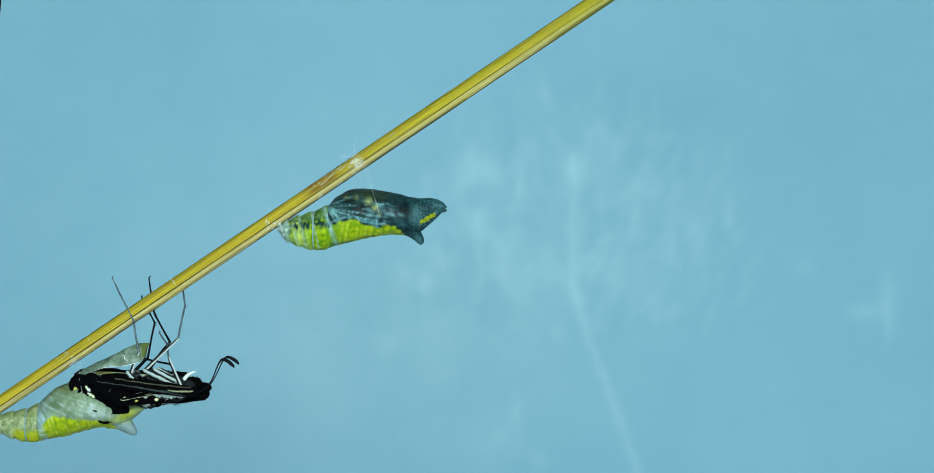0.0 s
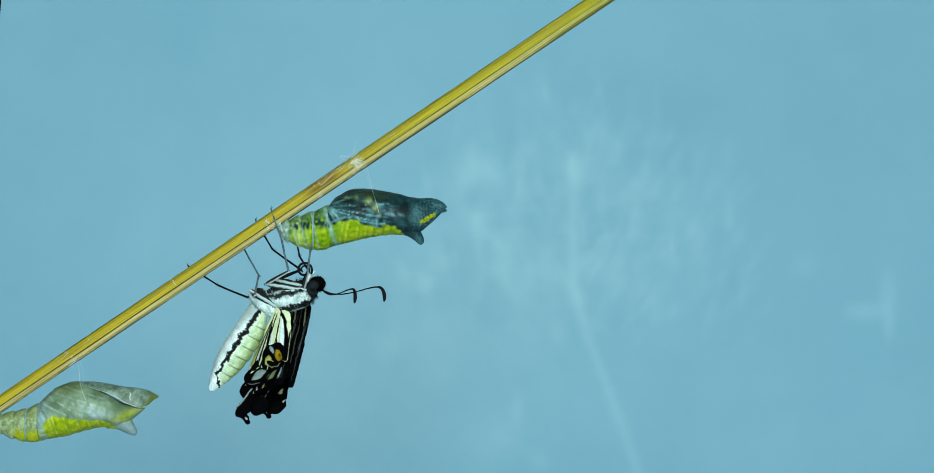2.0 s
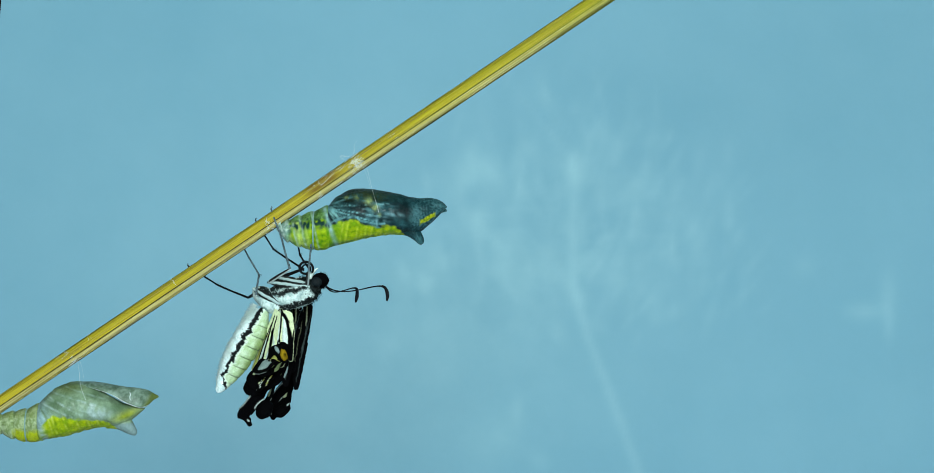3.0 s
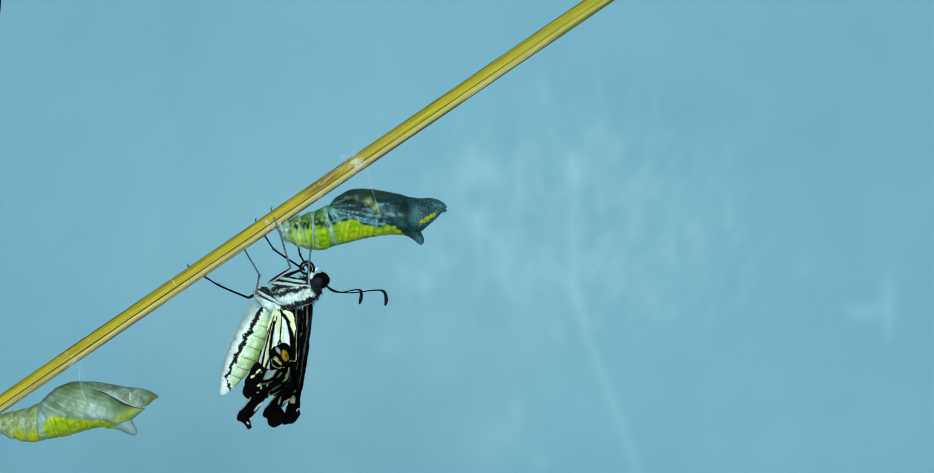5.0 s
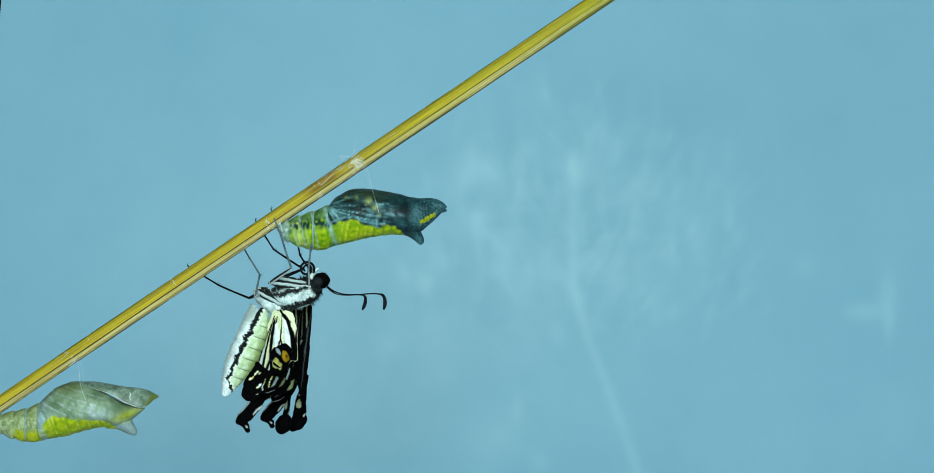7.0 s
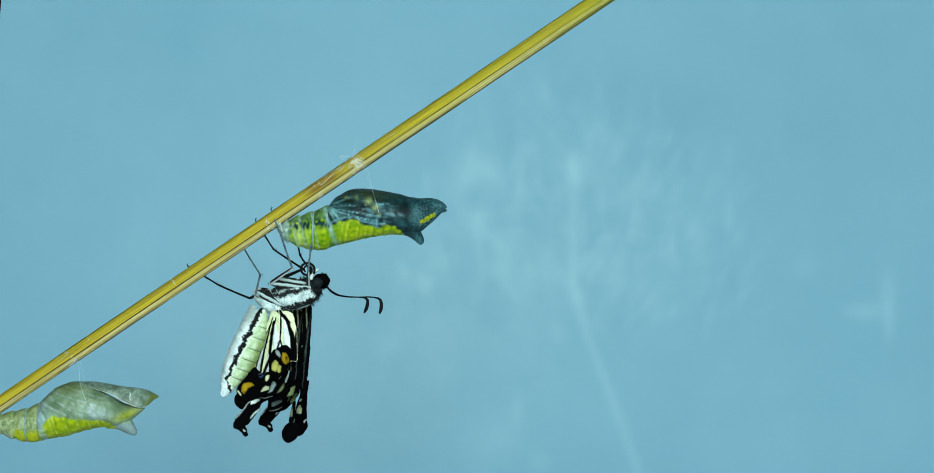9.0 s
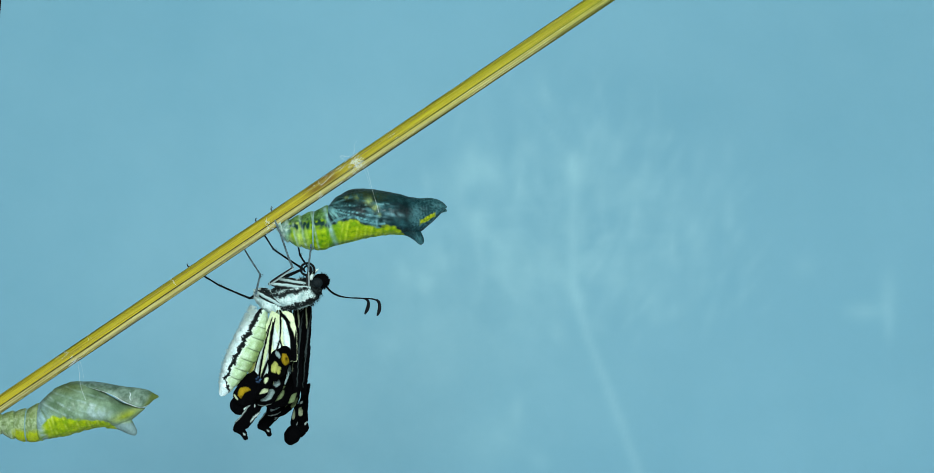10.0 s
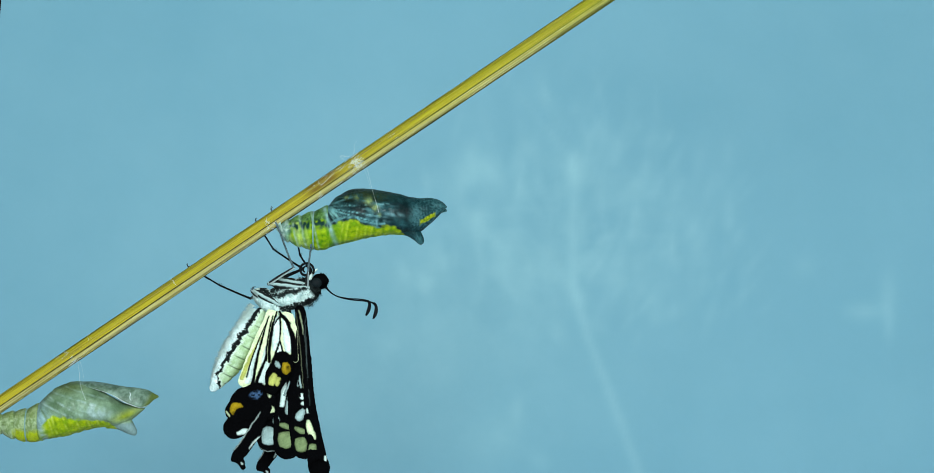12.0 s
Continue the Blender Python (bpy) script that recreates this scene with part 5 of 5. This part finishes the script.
def veil(strips, pivot, seed, thick=0.7, crease=1.3, flecks=0, both=False):
    """A wing panel: a thin creased sheet covered with small scales; each scale takes the colour of the strip that it lies in, so that the borders are ragged.
    The inner face of a black panel is black with a few white flecks."""
    h = 0.85
    rng = np.random.RandomState(seed)
    shapes = [tongue_outline(*s[:6], cap=1.0 if s[6] == B_ else 0.4) for k, s in enumerate(strips)]
    pts = np.array([p for o in shapes for p in o])
    x0, y0 = pts.min(0) - 3
    nx, ny = (np.ceil((pts.max(0) + 3 - (x0, y0)) / h)).astype(int)
    fx, fy = np.meshgrid(x0 + h * (np.arange(nx) + 0.5), y0 + h * (np.arange(ny) + 0.5))
    wx, wy = fx + 0.8 * drift(fx, fy, 8, seed), fy + 0.8 * drift(fx, fy, 8, seed + 2)
    mask = np.zeros(fx.shape, bool)
    for o in shapes:
        mask |= within(wx, wy, o)
    gx, gy = np.meshgrid(x0 + h * np.arange(nx + 1), y0 + h * np.arange(ny + 1))
    depth = crease * (drift(gx, gy, 24, seed + 6) + 0.5 * drift(gx, gy, 10, seed + 7) + 0.12 * drift(gx, gy, 3, seed + 8))
    used = np.zeros(gx.shape, bool)
    for a in (0, 1):
        for b in (0, 1):
            used[a:ny + a, b:nx + b] |= mask
    number = np.full(gx.shape, -1)
    count = int(used.sum())
    number[used] = np.arange(count)
    flat = np.stack((gx[used] - pivot[0], depth[used], -(gy[used] - pivot[1])), 1)
    verts = np.concatenate((flat - (0, thick / 2, 0), flat + (0, thick / 2, 0))) * U
    quad = np.stack((number[:-1, :-1], number[:-1, 1:], number[1:, 1:], number[1:, :-1]), 2)
    front, back = quad[mask], quad[mask][:, ::-1] + count
    rim = []
    wide = np.pad(mask, 1)
    for (dy, dx), (a, b) in (((-1, 0), (0, 1)), ((0, 1), (1, 2)), ((1, 0), (2, 3)), ((0, -1), (3, 0))):
        e = quad[mask & ~wide[1 + dy:1 + dy + ny, 1 + dx:1 + dx + nx]]
        rim.append(np.stack((e[:, b], e[:, a], e[:, a] + count, e[:, b] + count), 1))
    # colouring of the outer and the inner face
    px, py = gx[used] + 0.8 * drift(gx[used], gy[used], 8, seed), gy[used] + 0.8 * drift(gx[used], gy[used], 8, seed + 2)
    px, py = px + 0.5 * drift(px, py, 2.5, seed + 1) + rng.uniform(-0.35, 0.35, count), py + 0.5 * drift(px, py, 2.5, seed + 3) + rng.uniform(-0.35, 0.35, count)
    outer = np.tile(HUES[strips[0][6]], (count, 1))
    for s, o in zip(strips[1:], shapes[1:]):
        deep_ = inset(px, py, o)
        soft = 2.6 if s[6] == L_ else 1.5
        cover = np.clip(deep_ / soft + 0.5, 0, 1)
        cover = cover * min(1.0, max(s[2:5]) / 3.4)
        if s[6] == L_:
            cover = cover * np.clip(0.55 + 0.9 * drift(px, py, 3, seed + 4), 0, 1)
        if s[6] == R_:
            cover = cover * np.clip(1.0 + 1.0 * drift(px, py, 7, seed + 4), 0, 1)
        full = 1.0 if s[6] == B_ else (0.62 + 0.38 * np.clip(deep_ / 4.5, 0, 1)) * (1 + 0.18 * drift(px, py, 9, seed + 9))
        outer += (np.array(HUES[s[6]]) * np.reshape(full, (-1, 1)) - outer) * cover[:, None]
    if strips[0][6] == B_ and not both:
        inner = np.tile(HUES[B_], (count, 1))
        (p, q), w = strips[0][:2], strips[0][4]
        d = (np.array(q) - p) / np.hypot(*(np.array(q) - p))
        for k in range(flecks):
            f, side = 0.42 + 0.62 * (k // 2 + 0.5) / (flecks / 2), (-0.30, 0.26)[k % 2] + rng.uniform(-0.08, 0.08)
            x, y = np.array(p) + (np.array(q) - p) * f + np.array((-d[1], d[0])) * side * w
            e = rng.uniform(1.5, 5)
            cover = np.clip(inset(px, py, tongue_outline((x, y), (x + d[0] * e, y + d[1] * e), 2, rng.uniform(2.5, 5), 2)) / 1.5 + 0.5, 0, 1)
            inner += (np.array(HUES[rng.choice((W_, C_, C_, Y_))]) - inner) * cover[:, None]
    else:
        inner = outer
    tint = np.ones((2 * count, 4), np.float32)
    tint[:, :3] = np.concatenate((outer, inner))
    me = bpy.data.meshes.new("sheet")
    me.from_pydata(verts.tolist(), [], np.concatenate([front, back] + rim).tolist())
    me.attributes.new("pigment", "FLOAT_COLOR", "POINT").data.foreach_set("color", np.clip(tint, 0, 1).ravel())
    bm = bmesh.new()
    bm.from_mesh(me)
    bpy.data.meshes.remove(me)
    return bm


def vein(strip, pivot):
    """A raised rib along the middle of a dark stripe."""
    p, q = np.array(strip[0], float), np.array(strip[1], float)
    d = (q - p) / np.hypot(*(q - p))
    pts = []
    for f in np.linspace(0, 1, 9):
        c = p + (q - p) * f + np.array((-d[1], d[0])) * strip[5] * 4 * f * (1 - f)
        pts.append((c[0] - pivot[0], -0.45, -(c[1] - pivot[1])))
    return tube(pts, [0.5] + [0.8] * 7 + [0.4], 7)


def wing_pair(side, out_rows, cost_rows, tip_rows, tail_rows):
    """One fore- and one hindwing: side -1 towards the camera, 1 away from it."""
    k = -1 if side < 0 else 1

    def deep(d, early=0.0, tucked=2):
        return lambda t: k * (d + early * glide(EARLY, t)[0] - tucked * glide(INSIDE, t)[0])

    def folded(t, rows=EARLY):
        return glide(rows, t)[0]

    def wet(t, d, within=13):
        return k * (d + 16 * glide(EARLY, t)[0] - within * glide(INSIDE, t)[0])

    def ends(strips, held=1):
        return strips[0][held], strips[0][1 - held]

    base_d, hind_d, spots_d = deep(27, -14), deep(25, -14), deep(42, 2, 24)
    seed = 50 if side < 0 else 250
    fore = moving("forewing", veil(FORE_BASE, FORE_BASE[0][0], seed, crease=0.35), WING, lambda t: panel_pose(BASE_MARKS, t, *ends(FORE_BASE, 0), base_d(t), glide(BASE_FOLD, t)[0], 8),
                  label="black and cream veined forewing")
    hind = moving("hindwing", veil(HIND_BASE, HIND_BASE[0][0], seed + 10, crease=0.35), WING, lambda t: panel_pose(BASE_MARKS, t, *ends(HIND_BASE, 0), hind_d(t), 15 + glide(BASE_FOLD, t)[0], 22),
                  label="cream hindwing with black veins and orange spots")
    for ob, strips in ((fore, FORE_BASE), (hind, HIND_BASE)):
        for s in strips[1:-1]:
            if s[6] == B_:
                part("vein", vein(s, strips[0][0]), BLACK, ob)
    moving("wing_panel", veil(COSTAL, COSTAL[0][1], seed + 20), WING, lambda t: rod_pose(cost_rows, t, wet(t, 22, 0)), fore)
    for i, strips in enumerate(FORE_OUT):
        moving("wing_panel", veil(strips, strips[0][1], seed + 30 + 10 * i, flecks=10), WING,
               lambda t, i=i, s=strips: panel_pose(out_rows, t, *ends(s), wet(t, 20 - i * 1.2, 2), glide(FORE_FOLD, t)[0] * (0.74, 0.6, 0.72)[i], 50, folded(t)), fore)
    ball = veil(TIP, TIP[0][1], seed + 60)
    b = 0.92 if side < 0 else 0.62
    flat_count = len(ball.verts)
    loft([(x * b, r * b, -r * b, d * b) for x, r, d in ((-19, 2, 2), (-16, 10, 8), (-8, 16.5, 13), (2, 18.5, 14.5), (11, 15, 12), (17, 8, 7), (19, 2, 1.5))], 16, 20, 0.08, bm=ball)
    layer = ball.verts.layers.float_color["pigment"]
    for v in list(ball.verts)[flat_count:]:
        v[layer] = (*HUES[B_], 1)
    moving("wing_tip", ball, WING, lambda t: rod_pose(tip_rows, t, wet(t, 21.2) - 28 * k * folded(t), 64) @ Matrix.Rotation(radians(glide(TIP_ROLL, t)[0] * (1 if side < 0 else 0.55)), 4, Vector((17, 0, -146))), fore, "rounded black wing tip")
    moving("wing_panel", veil(SPOTS, SPOTS[0][0], seed + 70), WING, lambda t: panel_pose(BASE_MARKS, t, *ends(SPOTS, 0), spots_d(t), 15 + 45 * folded(t), 36), hind,
           "black panel with orange and yellow spots")
    for i, strips in enumerate(HIND_OUT):
        d = (28.2, 26, 31)[i]
        moving("wing_panel", veil(strips, strips[0][1], seed + 80 + 10 * i, flecks=10), WING,
               lambda t, s=strips, d=d: panel_pose(HIND_MARKS, t, *ends(s), wet(t, d - (28 if d < 30 else 0) * glide(HIND_BACK, t)[0]), 72, 50, folded(t, HIND_EARLY), out_rows), hind)
    moving("wing_tail", veil(TAIL, (392, 778), seed + 120, 1.0, 0.6, both=True), WING, lambda t: rod_pose(tail_rows, t, wet(t, 33 + 12 * glide(HIND_BACK, t)[0])), hind, "black tail with a white rim")


def wings():
    wing_pair(1, OUT_FAR, COST_FAR, TIP_FAR, TAIL_FAR)
    wing_pair(-1, OUT_MARKS, COST_NEAR, TIP_NEAR, TAIL_NEAR)


chest()
coxae()
head()
antennae()
abdomen()
legs()
wings()

FLAP_TURN = [(0, -36), (0.2, -36), (0.4, -36), (0.5, -22), (0.6, -15), (0.7, -3), (0.8, -2), (12, -2)]


def motions():
    poses = {n: [mv.fn(t) for t in TIMES] for n, mv in Mover.made.items()}
    for n, mv in Mover.made.items():
        own = poses[n]
        if mv.ob.parent:
            own = [p.inverted() @ m for p, m in zip(poses[mv.ob.parent.name], own)]
        walk(mv.ob, list(zip(TIMES, own)))
    hinge = EMPTY.matrix_world.inverted() @ at(112, 647, -2)
    walk(FLAP, [(t, Matrix.Translation(hinge) @ Matrix.Rotation(radians(a + 2), 4, "Y")) for t, a in FLAP_TURN])


motions()
